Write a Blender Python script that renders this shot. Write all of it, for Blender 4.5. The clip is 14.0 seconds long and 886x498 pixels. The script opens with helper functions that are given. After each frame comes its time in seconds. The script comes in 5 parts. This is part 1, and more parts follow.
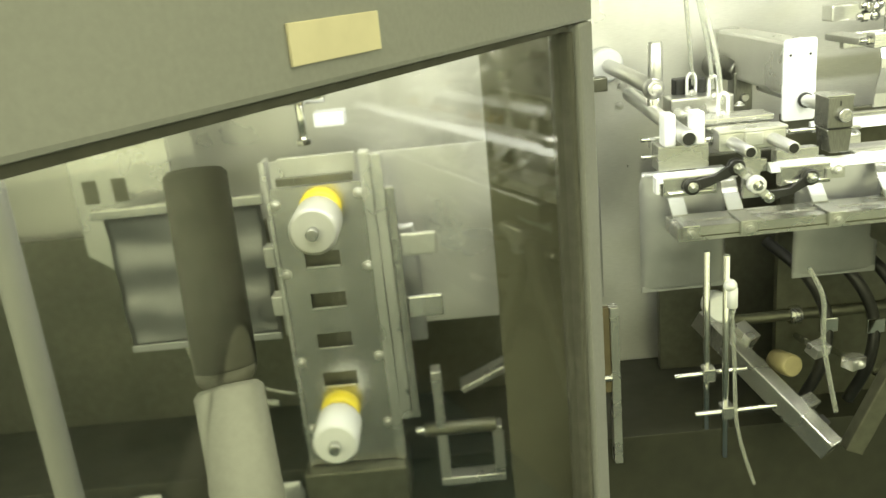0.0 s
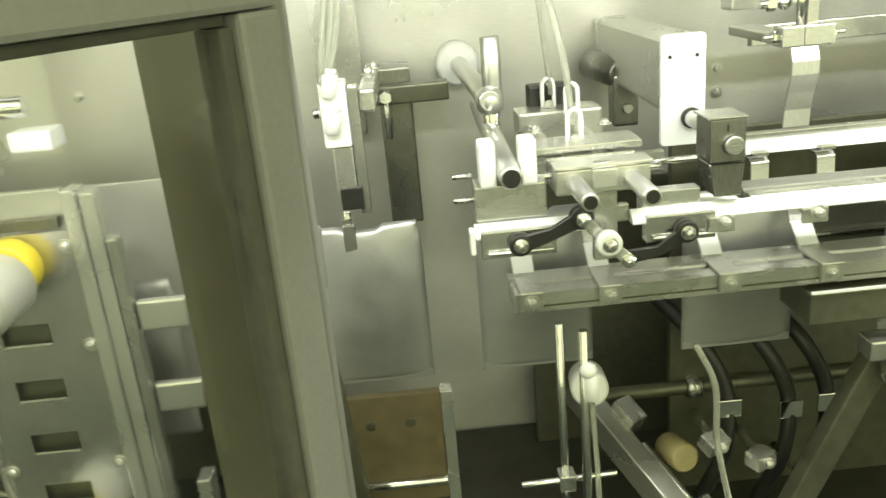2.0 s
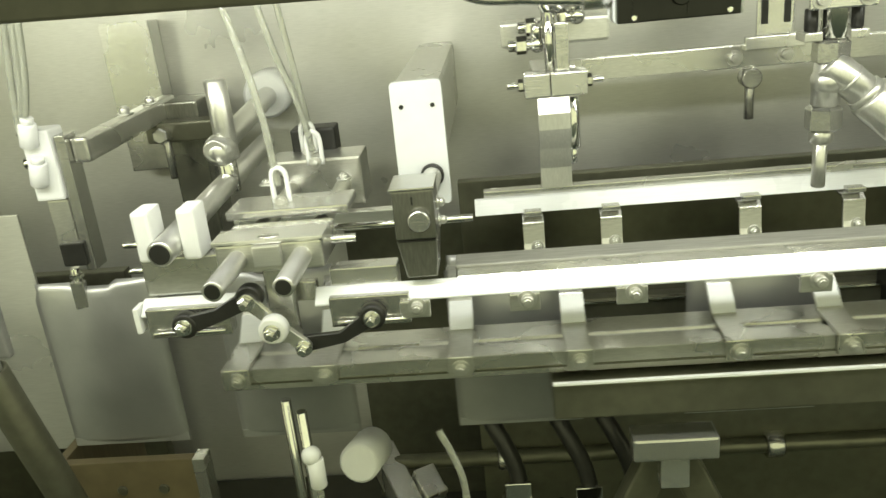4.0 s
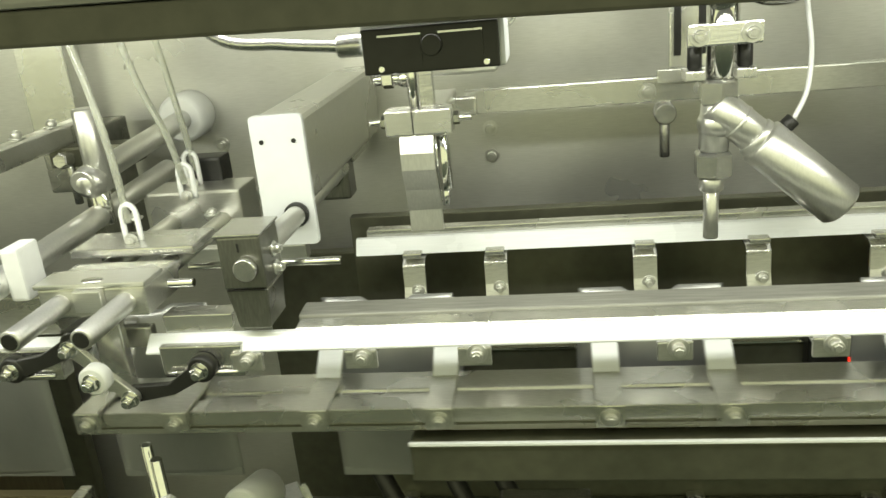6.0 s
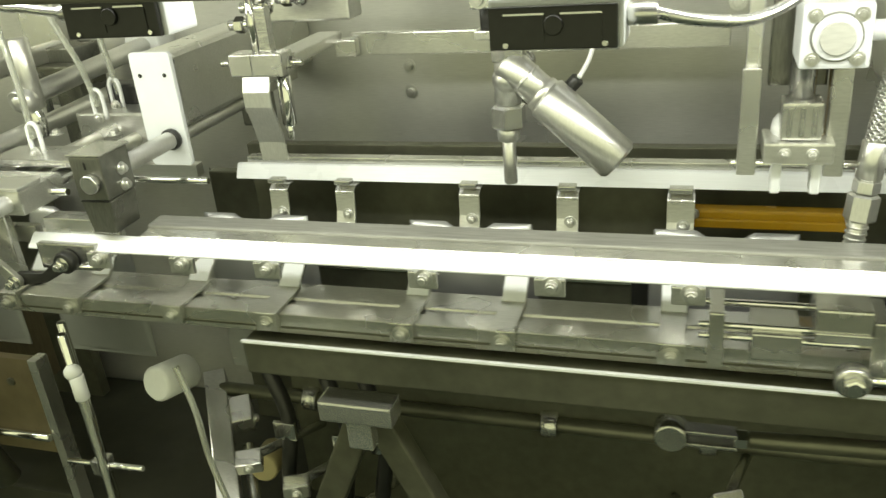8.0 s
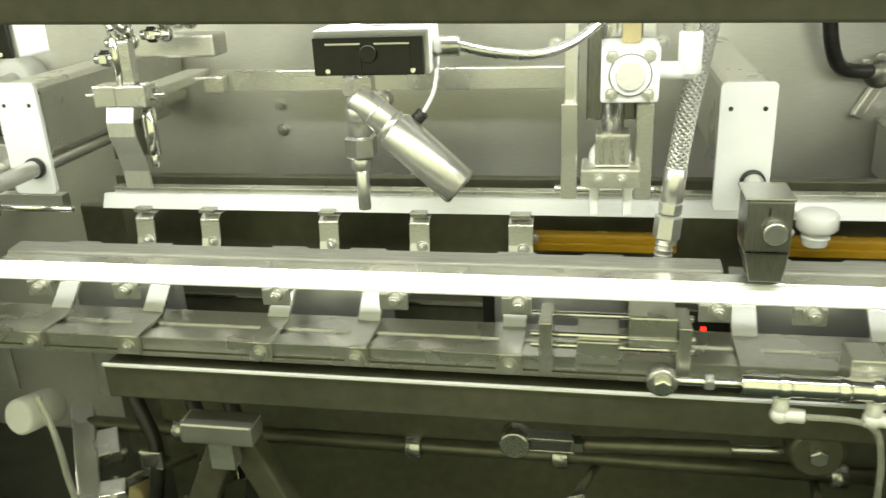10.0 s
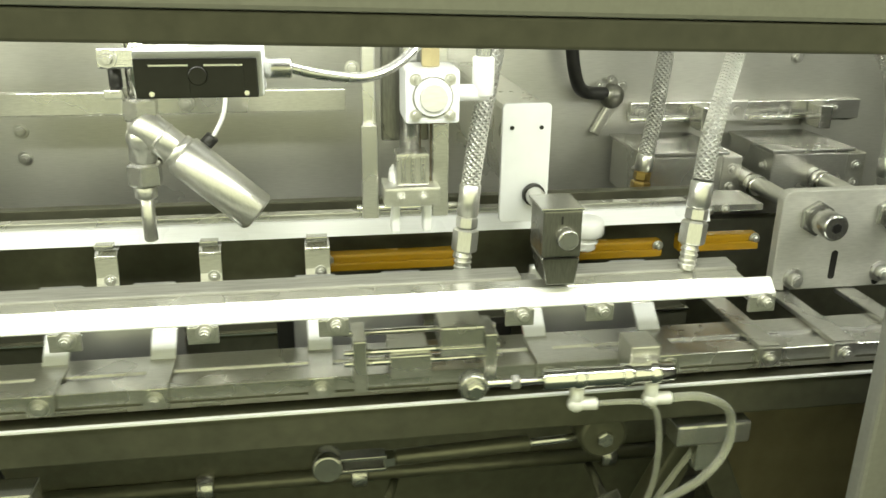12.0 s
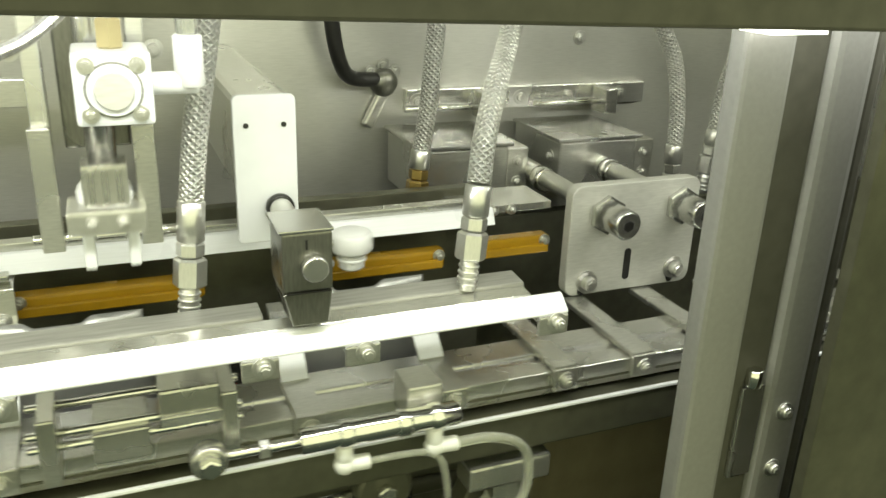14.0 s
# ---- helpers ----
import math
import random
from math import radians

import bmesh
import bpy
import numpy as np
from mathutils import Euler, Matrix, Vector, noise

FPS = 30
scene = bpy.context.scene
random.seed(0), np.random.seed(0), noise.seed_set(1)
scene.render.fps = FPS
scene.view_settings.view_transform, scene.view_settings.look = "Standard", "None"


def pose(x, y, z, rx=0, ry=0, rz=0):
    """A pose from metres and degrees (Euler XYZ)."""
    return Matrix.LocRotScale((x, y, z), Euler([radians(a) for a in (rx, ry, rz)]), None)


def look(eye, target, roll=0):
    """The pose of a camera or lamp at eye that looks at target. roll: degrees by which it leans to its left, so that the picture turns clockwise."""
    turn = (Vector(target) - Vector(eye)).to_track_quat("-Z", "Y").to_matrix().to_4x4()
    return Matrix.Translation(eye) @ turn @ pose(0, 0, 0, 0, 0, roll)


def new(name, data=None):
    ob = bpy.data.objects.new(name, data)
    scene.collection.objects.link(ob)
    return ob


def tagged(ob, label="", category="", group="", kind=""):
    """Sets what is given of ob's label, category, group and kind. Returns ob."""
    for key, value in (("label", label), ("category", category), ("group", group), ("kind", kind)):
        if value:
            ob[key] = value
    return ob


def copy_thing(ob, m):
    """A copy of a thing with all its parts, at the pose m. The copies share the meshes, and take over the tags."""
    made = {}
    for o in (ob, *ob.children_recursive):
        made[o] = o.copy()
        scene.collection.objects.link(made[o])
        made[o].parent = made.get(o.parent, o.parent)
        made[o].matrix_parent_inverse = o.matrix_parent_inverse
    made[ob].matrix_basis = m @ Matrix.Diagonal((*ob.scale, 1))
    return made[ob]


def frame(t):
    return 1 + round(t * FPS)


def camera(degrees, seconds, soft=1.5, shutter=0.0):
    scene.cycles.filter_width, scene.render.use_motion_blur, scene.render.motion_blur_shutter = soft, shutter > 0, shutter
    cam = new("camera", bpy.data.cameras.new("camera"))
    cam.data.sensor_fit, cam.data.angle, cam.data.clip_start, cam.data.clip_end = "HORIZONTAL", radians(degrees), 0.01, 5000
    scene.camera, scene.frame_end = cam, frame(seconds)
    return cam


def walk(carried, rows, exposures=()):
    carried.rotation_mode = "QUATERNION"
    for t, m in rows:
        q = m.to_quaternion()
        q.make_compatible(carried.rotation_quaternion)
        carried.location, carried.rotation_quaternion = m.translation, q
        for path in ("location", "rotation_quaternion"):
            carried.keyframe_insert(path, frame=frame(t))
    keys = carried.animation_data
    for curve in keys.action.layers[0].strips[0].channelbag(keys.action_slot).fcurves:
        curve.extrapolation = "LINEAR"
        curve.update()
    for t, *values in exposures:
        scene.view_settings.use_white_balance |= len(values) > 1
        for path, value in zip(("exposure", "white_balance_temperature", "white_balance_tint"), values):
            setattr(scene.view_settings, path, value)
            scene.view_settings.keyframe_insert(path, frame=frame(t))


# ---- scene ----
cam = camera(56.6, 14.0, shutter=0.2)
PATH = [
    (0, (-0.546, -1.12, 0.305), (-0.563, 0.781, -0.318), -5.8),
    (0.5, (-0.455, -1.089, 0.286), (-0.533, 0.817, -0.314), -7.1),
    (1, (-0.432, -1.015, 0.274), (-0.461, 0.892, -0.33), -6.8),
    (1.5, (-0.365, -0.912, 0.273), (-0.379, 0.985, -0.359), -6.5),
    (2, (-0.297, -0.771, 0.269), (-0.251, 1.114, -0.398), -5.2),
    (2.5, (-0.183, -0.783, 0.255), (-0.291, 1.107, -0.389), -6.3),
    (3, (-0.116, -0.753, 0.249), (-0.194, 1.14, -0.389), -5.6),
    (3.5, (-0.004, -0.705, 0.262), (-0.103, 1.184, -0.389), -5.4),
    (3.7, (0.035, -0.676, 0.277), (-0.09, 1.198, -0.411), -5.6),
    (5.8, (0.25, -0.594, 0.302), (-0.064, 1.255, -0.392), -5.5),
    (6, (0.256, -0.573, 0.288), (-0.036, 1.289, -0.381), -5.6),
    (6.5, (0.318, -0.54, 0.313), (-0.036, 1.28, -0.439), -5.6),
    (7, (0.38, -0.529, 0.322), (-0.091, 1.23, -0.506), -6.2),
    (7.2, (0.419, -0.539, 0.321), (-0.089, 1.201, -0.523), -5.9),
    (9.5, (0.668, -0.667, 0.295), (0.036, 1.082, -0.44), -4.8),
    (10, (0.619, -0.649, 0.302), (0.254, 1.178, -0.424), -2.7),
    (10.5, (0.599, -0.694, 0.301), (0.441, 1.162, -0.426), -0.8),
    (11, (0.586, -0.701, 0.292), (0.58, 1.173, -0.407), -0.2),
    (11.5, (0.568, -0.687, 0.309), (0.693, 1.175, -0.413), 0.1),
    (12, (0.545, -0.655, 0.304), (0.838, 1.199, -0.384), 0.6),
    (12.5, (0.571, -0.713, 0.31), (0.901, 1.14, -0.365), 0.9),
    (13, (0.582, -0.69, 0.302), (1.054, 1.135, -0.367), 1.3),
    (13.5, (0.594, -0.612, 0.291), (1.215, 1.166, -0.383), 1.7),
    (14, (0.636, -0.517, 0.282), (1.362, 1.205, -0.43), 2.1),
]
walk(cam, [(t, look(eye, target, roll)) for t, eye, target, roll in PATH], [(0, 0.36), (0.5, 0.38), (1.5, 0.24), (2.5, -0.04), (3.5, -0.32), (7, -0.44), (9.5, -0.25), (14, -0.15)])


# ---- world and lights ----
world = bpy.data.worlds.new("world")
world.use_nodes = True
scene.world = world
world.node_tree.nodes["Background"].inputs[0].default_value = (0.97, 1.0, 0.58, 1)
world.node_tree.nodes["Background"].inputs[1].default_value = 1.5
scene.view_settings.exposure = 0.0


def strip_lamp(name, x0, x1, y, z, tilt, power, width):
    d = bpy.data.lights.new(name, "AREA")
    d.shape, d.size, d.size_y, d.energy, d.color = "RECTANGLE", x1 - x0, width, power, (0.985, 1.0, 0.87)
    ob = new(name, d)
    ob.matrix_world = pose((x0 + x1) / 2, y, z, tilt, 0, 0)
    return ob


# the cabinet's tube lamp sits behind the door header
strip_lamp("tube_lamp", -0.9, 1.7, -0.122, 0.315, 32, 9.0, 0.03)
# unseen fill strip, added to brighten the upper rear panel
strip_lamp("rear_fill_strip", -0.9, 1.7, 0.22, 0.62, 12, 1.6, 0.06)


# ---- materials ----
def mat(name, color, metal=0.0, rough=0.5, grain=30.0, vary=0.12, bump=0.05, stretch=(1, 1, 1), dirt=0.25, transmission=0.0, coat=0.0, glow=0.0):
    m = bpy.data.materials.new(name)
    m.use_nodes = True
    nt = m.node_tree
    b = nt.nodes["Principled BSDF"]
    link = nt.links.new
    co = nt.nodes.new("ShaderNodeTexCoord")
    mp = nt.nodes.new("ShaderNodeMapping")
    mp.inputs["Scale"].default_value = stretch
    link(co.outputs["Object"], mp.inputs["Vector"])
    fine = nt.nodes.new("ShaderNodeTexNoise")
    fine.inputs["Scale"].default_value, fine.inputs["Detail"].default_value = grain, 5
    link(mp.outputs[0], fine.inputs["Vector"])
    wide = nt.nodes.new("ShaderNodeTexNoise")
    wide.inputs["Scale"].default_value, wide.inputs["Detail"].default_value = 7, 4
    link(co.outputs["Object"], wide.inputs["Vector"])
    ramp = nt.nodes.new("ShaderNodeMapRange")
    ramp.inputs["From Min"].default_value, ramp.inputs["From Max"].default_value = 0.3, 0.7
    ramp.inputs["To Min"].default_value, ramp.inputs["To Max"].default_value = 1 - vary, 1 + vary
    link(fine.outputs[0], ramp.inputs["Value"])
    ramp2 = nt.nodes.new("ShaderNodeMapRange")
    ramp2.inputs["From Min"].default_value, ramp2.inputs["From Max"].default_value = 0.35, 0.7
    ramp2.inputs["To Min"].default_value, ramp2.inputs["To Max"].default_value = 1 - dirt * 0.6, 1.0
    link(wide.outputs[0], ramp2.inputs["Value"])
    mul = nt.nodes.new("ShaderNodeMath")
    mul.operation = "MULTIPLY"
    link(ramp.outputs[0], mul.inputs[0])
    link(ramp2.outputs[0], mul.inputs[1])
    sc = nt.nodes.new("ShaderNodeVectorMath")
    sc.operation = "SCALE"
    sc.inputs[0].default_value = color
    link(mul.outputs[0], sc.inputs["Scale"])
    link(sc.outputs[0], b.inputs["Base Color"])
    b.inputs["Metallic"].default_value = metal
    rr = nt.nodes.new("ShaderNodeMapRange")
    rr.inputs["From Min"].default_value, rr.inputs["From Max"].default_value = 0.3, 0.7
    rr.inputs["To Min"].default_value, rr.inputs["To Max"].default_value = max(0.02, rough * 0.75), min(1, rough * 1.3)
    link(wide.outputs[0], rr.inputs["Value"])
    link(rr.outputs[0], b.inputs["Roughness"])
    if bump:
        bp = nt.nodes.new("ShaderNodeBump")
        bp.inputs["Strength"].default_value, bp.inputs["Distance"].default_value = bump, 0.002
        link(fine.outputs[0], bp.inputs["Height"])
        link(bp.outputs[0], b.inputs["Normal"])
    b.inputs["Transmission Weight"].default_value = transmission
    b.inputs["Coat Weight"].default_value = coat
    if glow:
        b.inputs["Emission Color"].default_value, b.inputs["Emission Strength"].default_value = (*color, 1), glow
    return m


WALL = mat("brushed_sheet_steel", (0.62, 0.62, 0.575), 0.6, 0.34, 60, 0.06, 0.05, (1, 1, 14), 0.25)
around = WALL.node_tree.nodes.new("ShaderNodeTangent")
around.direction_type, around.axis = "RADIAL", "Z"
brushed = WALL.node_tree.nodes["Principled BSDF"]
WALL.node_tree.links.new(around.outputs[0], brushed.inputs["Tangent"])
brushed.inputs["Anisotropic"].default_value, brushed.inputs["Anisotropic Rotation"].default_value = 0.6, 0.25
STEEL = mat("machined_steel", (0.60, 0.60, 0.57), 0.9, 0.23, 90, 0.10, 0.08, (1, 6, 6), 0.3)
ALU = mat("anodised_aluminium", (0.66, 0.66, 0.62), 0.85, 0.27, 120, 0.08, 0.05, (1, 5, 5), 0.25)
RAIL = mat("milled_rail_steel", (0.78, 0.78, 0.75), 0.9, 0.27, 120, 0.05, 0.05, (0.3, 6, 6), 0.12)
CHROME = mat("chrome", (0.80, 0.80, 0.77), 1.0, 0.11, 60, 0.04, 0.0, (1, 1, 1), 0.15)
SATIN = mat("satin_stainless", (0.72, 0.72, 0.69), 0.9, 0.31, 140, 0.06, 0.04, (5, 5, 1), 0.15)
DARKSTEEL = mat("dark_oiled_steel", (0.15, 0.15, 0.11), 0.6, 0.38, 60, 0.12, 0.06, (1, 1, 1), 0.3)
BLACK = mat("black_plastic", (0.022, 0.022, 0.02), 0.0, 0.38, 80, 0.2, 0.05, (1, 1, 1), 0.4)
BLOCK = mat("black_oxide_steel", (0.26, 0.26, 0.23), 0.85, 0.30, 90, 0.15, 0.06, (6, 1, 1), 0.4)
WHITE = mat("white_painted_metal", (0.76, 0.78, 0.80), 0.0, 0.35, 40, 0.03, 0.03, (1, 1, 1), 0.08)
PLASTIC = mat("white_plastic", (0.82, 0.83, 0.83), 0.0, 0.40, 60, 0.03, 0.02, (1, 1, 1), 0.06)
AMBER = mat("amber_polyurethane", (0.62, 0.36, 0.02), 0.0, 0.28, 30, 0.10, 0.04, (1, 1, 1), 0.3, 0.35)
YELLOW = mat("yellow_plastic", (0.85, 0.68, 0.04), 0.0, 0.4, 40, 0.05, 0.02)
BRASS = mat("aged_brass", (0.42, 0.30, 0.10), 0.9, 0.35, 60, 0.12, 0.05)
FOIL = mat("grey_foil_film", (0.44, 0.445, 0.44), 0.7, 0.34, 16, 0.08, 0.9, (1, 1, 1), 0.2)
FRAME = mat("grey_powder_coat", (0.27, 0.27, 0.26), 0.1, 0.5, 200, 0.05, 0.06, (1, 1, 1), 0.12)
GASKET = mat("black_rubber", (0.09, 0.088, 0.07), 0.0, 0.7, 60, 0.15, 0.05)
FLOOR = mat("dark_teal_epoxy", (0.006, 0.024, 0.028), 0.0, 0.45, 20, 0.25, 0.1, (1, 1, 1), 0.5)
BROWN = mat("brown_fibreboard", (0.13, 0.105, 0.055), 0.0, 0.6, 40, 0.15, 0.1, (1, 8, 1), 0.3)
DARKBASE = mat("dark_olive_base", (0.035, 0.036, 0.022), 0.0, 0.62, 25, 0.2, 0.05, (1, 1, 1), 0.5)
BEIGE = mat("dusty_beige_sheet", (0.34, 0.30, 0.19), 0.0, 0.6, 30, 0.10, 0.05, (1, 1, 1), 0.45)
STICKER = mat("beige_label", (0.74, 0.66, 0.46), 0.0, 0.5, 30, 0.06, 0.02, (1, 1, 1), 0.3)
RED = mat("red_led", (1.0, 0.03, 0.01), 0.0, 0.4, 10, 0.0, 0.0, glow=3.0)
TUBE = mat("clear_air_hose", (0.80, 0.82, 0.74), 0.0, 0.14, 20, 0.05, 0.0, (1, 1, 1), 0.1, 0.75)
PANE = mat("clear_polycarbonate", (0.98, 0.985, 0.96), 0.0, 0.03, 6, 0.02, 0.0, (1, 1, 1), 0.05, 1.0)
SMOKE = mat("smoked_acrylic", (0.17, 0.165, 0.12), 0.0, 0.12, 6, 0.1, 0.0, (1, 1, 1), 0.3)
NATURAL = mat("yellowed_nylon", (0.42, 0.36, 0.19), 0.0, 0.4, 40, 0.1, 0.03)
# plain white in place of metal: the lamp's glare is in the colour
BRIGHT = mat("white_glare_metal", (0.84, 0.86, 0.89), 0.0, 0.30, 120, 0.03, 0.02, (0.3, 6, 6), 0.06)
DULL = mat("scuffed_grey_aluminium", (0.34, 0.34, 0.31), 0.35, 0.48, 70, 0.16, 0.10, (0.4, 5, 5), 0.35)
PALE = mat("pale_ground_steel", (0.62, 0.62, 0.57), 0.25, 0.42, 80, 0.08, 0.05, (1, 6, 6), 0.25)
LEDS = mat("led_strip_glow", (1.0, 0.99, 0.85), 0.0, 0.4, 10, 0.0, 0.0, glow=6.0)


def braid_material():
    m = mat("steel_braid", (0.80, 0.80, 0.76), 0.85, 0.40, 60, 0.1, 0.0)
    nt = m.node_tree
    uv = nt.nodes.new("ShaderNodeUVMap")
    uv.uv_map = "uv"
    sep = nt.nodes.new("ShaderNodeSeparateXYZ")
    nt.links.new(uv.outputs[0], sep.inputs[0])
    waves = []
    for sign in (1, -1):
        a = nt.nodes.new("ShaderNodeMath")
        a.operation = "MULTIPLY_ADD"
        a.inputs[1].default_value = sign * 9.0
        nt.links.new(sep.outputs[0], a.inputs[0])
        k = nt.nodes.new("ShaderNodeMath")
        k.operation = "MULTIPLY"
        k.inputs[1].default_value = 190.0
        nt.links.new(sep.outputs[1], k.inputs[0])
        nt.links.new(k.outputs[0], a.inputs[2])
        si = nt.nodes.new("ShaderNodeMath")
        si.operation = "SINE"
        q = nt.nodes.new("ShaderNodeMath")
        q.operation = "MULTIPLY"
        q.inputs[1].default_value = 6.28
        nt.links.new(a.outputs[0], q.inputs[0])
        nt.links.new(q.outputs[0], si.inputs[0])
        waves.append(si)
    mx = nt.nodes.new("ShaderNodeMath")
    mx.operation = "MAXIMUM"
    nt.links.new(waves[0].outputs[0], mx.inputs[0])
    nt.links.new(waves[1].outputs[0], mx.inputs[1])
    bp = nt.nodes.new("ShaderNodeBump")
    bp.inputs["Strength"].default_value, bp.inputs["Distance"].default_value = 1.0, 0.0016
    nt.links.new(mx.outputs[0], bp.inputs["Height"])
    nt.links.new(bp.outputs[0], nt.nodes["Principled BSDF"].inputs["Normal"])
    return m


BRAID = braid_material()


# ---- mesh builders, all in world metres ----
def B():
    return bmesh.new()


def _join(bm, tmp):
    me = bpy.data.meshes.new("tmp")
    tmp.to_mesh(me)
    tmp.free()
    bm.from_mesh(me)
    bpy.data.meshes.remove(me)


def bx(bm, x0, x1, y0, y1, z0, z1, bev=0.0012, m=None):
    t = bmesh.new()
    c = Matrix.Translation(((x0 + x1) / 2, (y0 + y1) / 2, (z0 + z1) / 2)) @ Matrix.Diagonal((abs(x1 - x0), abs(y1 - y0), abs(z1 - z0), 1))
    bmesh.ops.create_cube(t, size=1, matrix=c)
    bev = min(bev, abs(x1 - x0) * 0.3, abs(y1 - y0) * 0.3, abs(z1 - z0) * 0.3)
    if bev > 0:
        bmesh.ops.bevel(t, geom=t.edges[:], offset=bev, segments=2, affect="EDGES", profile=0.6)
    if m is not None:
        t.transform(m)
    _join(bm, t)
    return bm


def cy(bm, p0, p1, r, seg=20, r2=None, bev=True):
    p0, p1 = Vector(p0), Vector(p1)
    d = p1 - p0
    t = bmesh.new()
    bmesh.ops.create_cone(t, cap_ends=True, segments=seg, radius1=r, radius2=r if r2 is None else r2, depth=d.length)
    if bev:
        rim = [e for e in t.edges if abs(e.verts[0].co.z - e.verts[1].co.z) < 1e-6]
        bmesh.ops.bevel(t, geom=rim, offset=min(r * 0.15, d.length * 0.15), segments=1, affect="EDGES")
    t.transform(Matrix.Translation((p0 + p1) / 2) @ d.to_track_quat("Z", "Y").to_matrix().to_4x4())
    for f in t.faces:
        f.smooth = len(f.verts) == 4 and seg > 8
    _join(bm, t)
    return bm


def hx(bm, p0, p1, r):
    return cy(bm, p0, p1, r, 6, None, True)


def ball(bm, p, r, s=(1, 1, 1)):
    t = bmesh.new()
    bmesh.ops.create_uvsphere(t, u_segments=18, v_segments=12, radius=r)
    t.transform(Matrix.Translation(p) @ Matrix.Diagonal((*s, 1)))
    for f in t.faces:
        f.smooth = True
    _join(bm, t)
    return bm


def smooth_path(pts, n=8):
    pts = [Vector(p) for p in pts]
    out = []
    for i in range(len(pts) - 1):
        a, b, c, d = pts[max(i - 1, 0)], pts[i], pts[i + 1], pts[min(i + 2, len(pts) - 1)]
        for k in range(n):
            u = k / n
            out.append(0.5 * ((2 * b) + (c - a) * u + (2 * a - 5 * b + 4 * c - d) * u * u + (3 * b - a - 3 * c + d) * u ** 3))
    out.append(pts[-1])
    return out


def tube(bm, pts, r, seg=12, n=8):
    path = smooth_path(pts, n) if n else [Vector(p) for p in pts]
    uv = bm.loops.layers.uv.get("uv") or bm.loops.layers.uv.new("uv")
    rings, lengths, ref, run = [], [], None, 0.0
    for i, p in enumerate(path):
        d = (path[min(i + 1, len(path) - 1)] - path[max(i - 1, 0)]).normalized()
        if ref is None:
            ref = d.orthogonal().normalized()
        ref = (ref - d * ref.dot(d)).normalized()
        side = d.cross(ref)
        run += (p - path[i - 1]).length if i else 0
        lengths.append(run)
        rings.append([bm.verts.new(p + r * (math.cos(a) * ref + math.sin(a) * side)) for a in (2 * math.pi * k / seg for k in range(seg))])
    for i in range(len(rings) - 1):
        for k in range(seg):
            f = bm.faces.new((rings[i][k], rings[i][(k + 1) % seg], rings[i + 1][(k + 1) % seg], rings[i + 1][k]))
            f.smooth = True
            for lp, (u, v) in zip(f.loops, ((k / seg, lengths[i]), ((k + 1) / seg, lengths[i]), ((k + 1) / seg, lengths[i + 1]), (k / seg, lengths[i + 1]))):
                lp[uv].uv = (u, v)
    bm.faces.new(rings[0][::-1])
    bm.faces.new(rings[-1])
    return bm


def prism(bm, outline, axis, a0, a1, bev=0.0006):
    """Extrudes a 2D outline along an axis; outline coordinates are the other two axes in order."""
    t = bmesh.new()
    def at(u, v, w):
        return {"x": (w, u, v), "y": (u, w, v), "z": (u, v, w)}[axis]
    lo = [t.verts.new(at(u, v, a0)) for u, v in outline]
    hi = [t.verts.new(at(u, v, a1)) for u, v in outline]
    t.faces.new(lo)
    t.faces.new(hi[::-1])
    n = len(lo)
    for i in range(n):
        t.faces.new((lo[i], hi[i], hi[(i + 1) % n], lo[(i + 1) % n]))
    bmesh.ops.recalc_face_normals(t, faces=t.faces[:])
    if bev:
        bmesh.ops.bevel(t, geom=t.edges[:], offset=bev, segments=1, affect="EDGES")
    _join(bm, t)
    return bm


def rounded(x0, x1, z0, z1, r, n=5):
    pts = []
    for cx, cz, a in ((x1 - r, z1 - r, 0), (x0 + r, z1 - r, 90), (x0 + r, z0 + r, 180), (x1 - r, z0 + r, 270)):
        for k in range(n + 1):
            b = radians(a + 90 * k / n)
            pts.append((cx + r * math.cos(b), cz + r * math.sin(b)))
    return pts


def strap(bm, profile, x, width, thick):
    """A bent strip: profile of (y, z) points, width along x."""
    pts = [Vector((0, y, z)) for y, z in profile]
    nrm = []
    for i in range(len(pts)):
        d = (pts[min(i + 1, len(pts) - 1)] - pts[max(i - 1, 0)]).normalized()
        nrm.append(Vector((0, -d.z, d.y)))
    outline = [(p.y, p.z) for p in pts] + [((p + n * thick).y, (p + n * thick).z) for p, n in reversed(list(zip(pts, nrm)))]
    return prism(bm, outline, "x", x - width / 2, x + width / 2, 0.0004)


def thing(name, at, label, category, group="", kind=""):
    e = new(name)
    e.empty_display_size = 0.02
    e.location = at
    return tagged(e, label, category, group, kind)


def origin(ob):
    v = Vector(ob.location)
    while ob.parent:
        ob = ob.parent
        v += ob.location
    return v


def part(name, bm, material, parent, label=""):
    bm.transform(Matrix.Translation(-origin(parent)))
    me = bpy.data.meshes.new(name)
    bm.to_mesh(me)
    bm.free()
    me.materials.append(material)
    ob = new(name, me)
    ob.parent = parent
    if label:
        ob["label"] = label
    return ob


def solo(name, bm, material, label, category, group="", kind=""):
    me = bpy.data.meshes.new(name)
    bm.to_mesh(me)
    bm.free()
    me.materials.append(material)
    return tagged(new(name, me), label, category, group, kind)


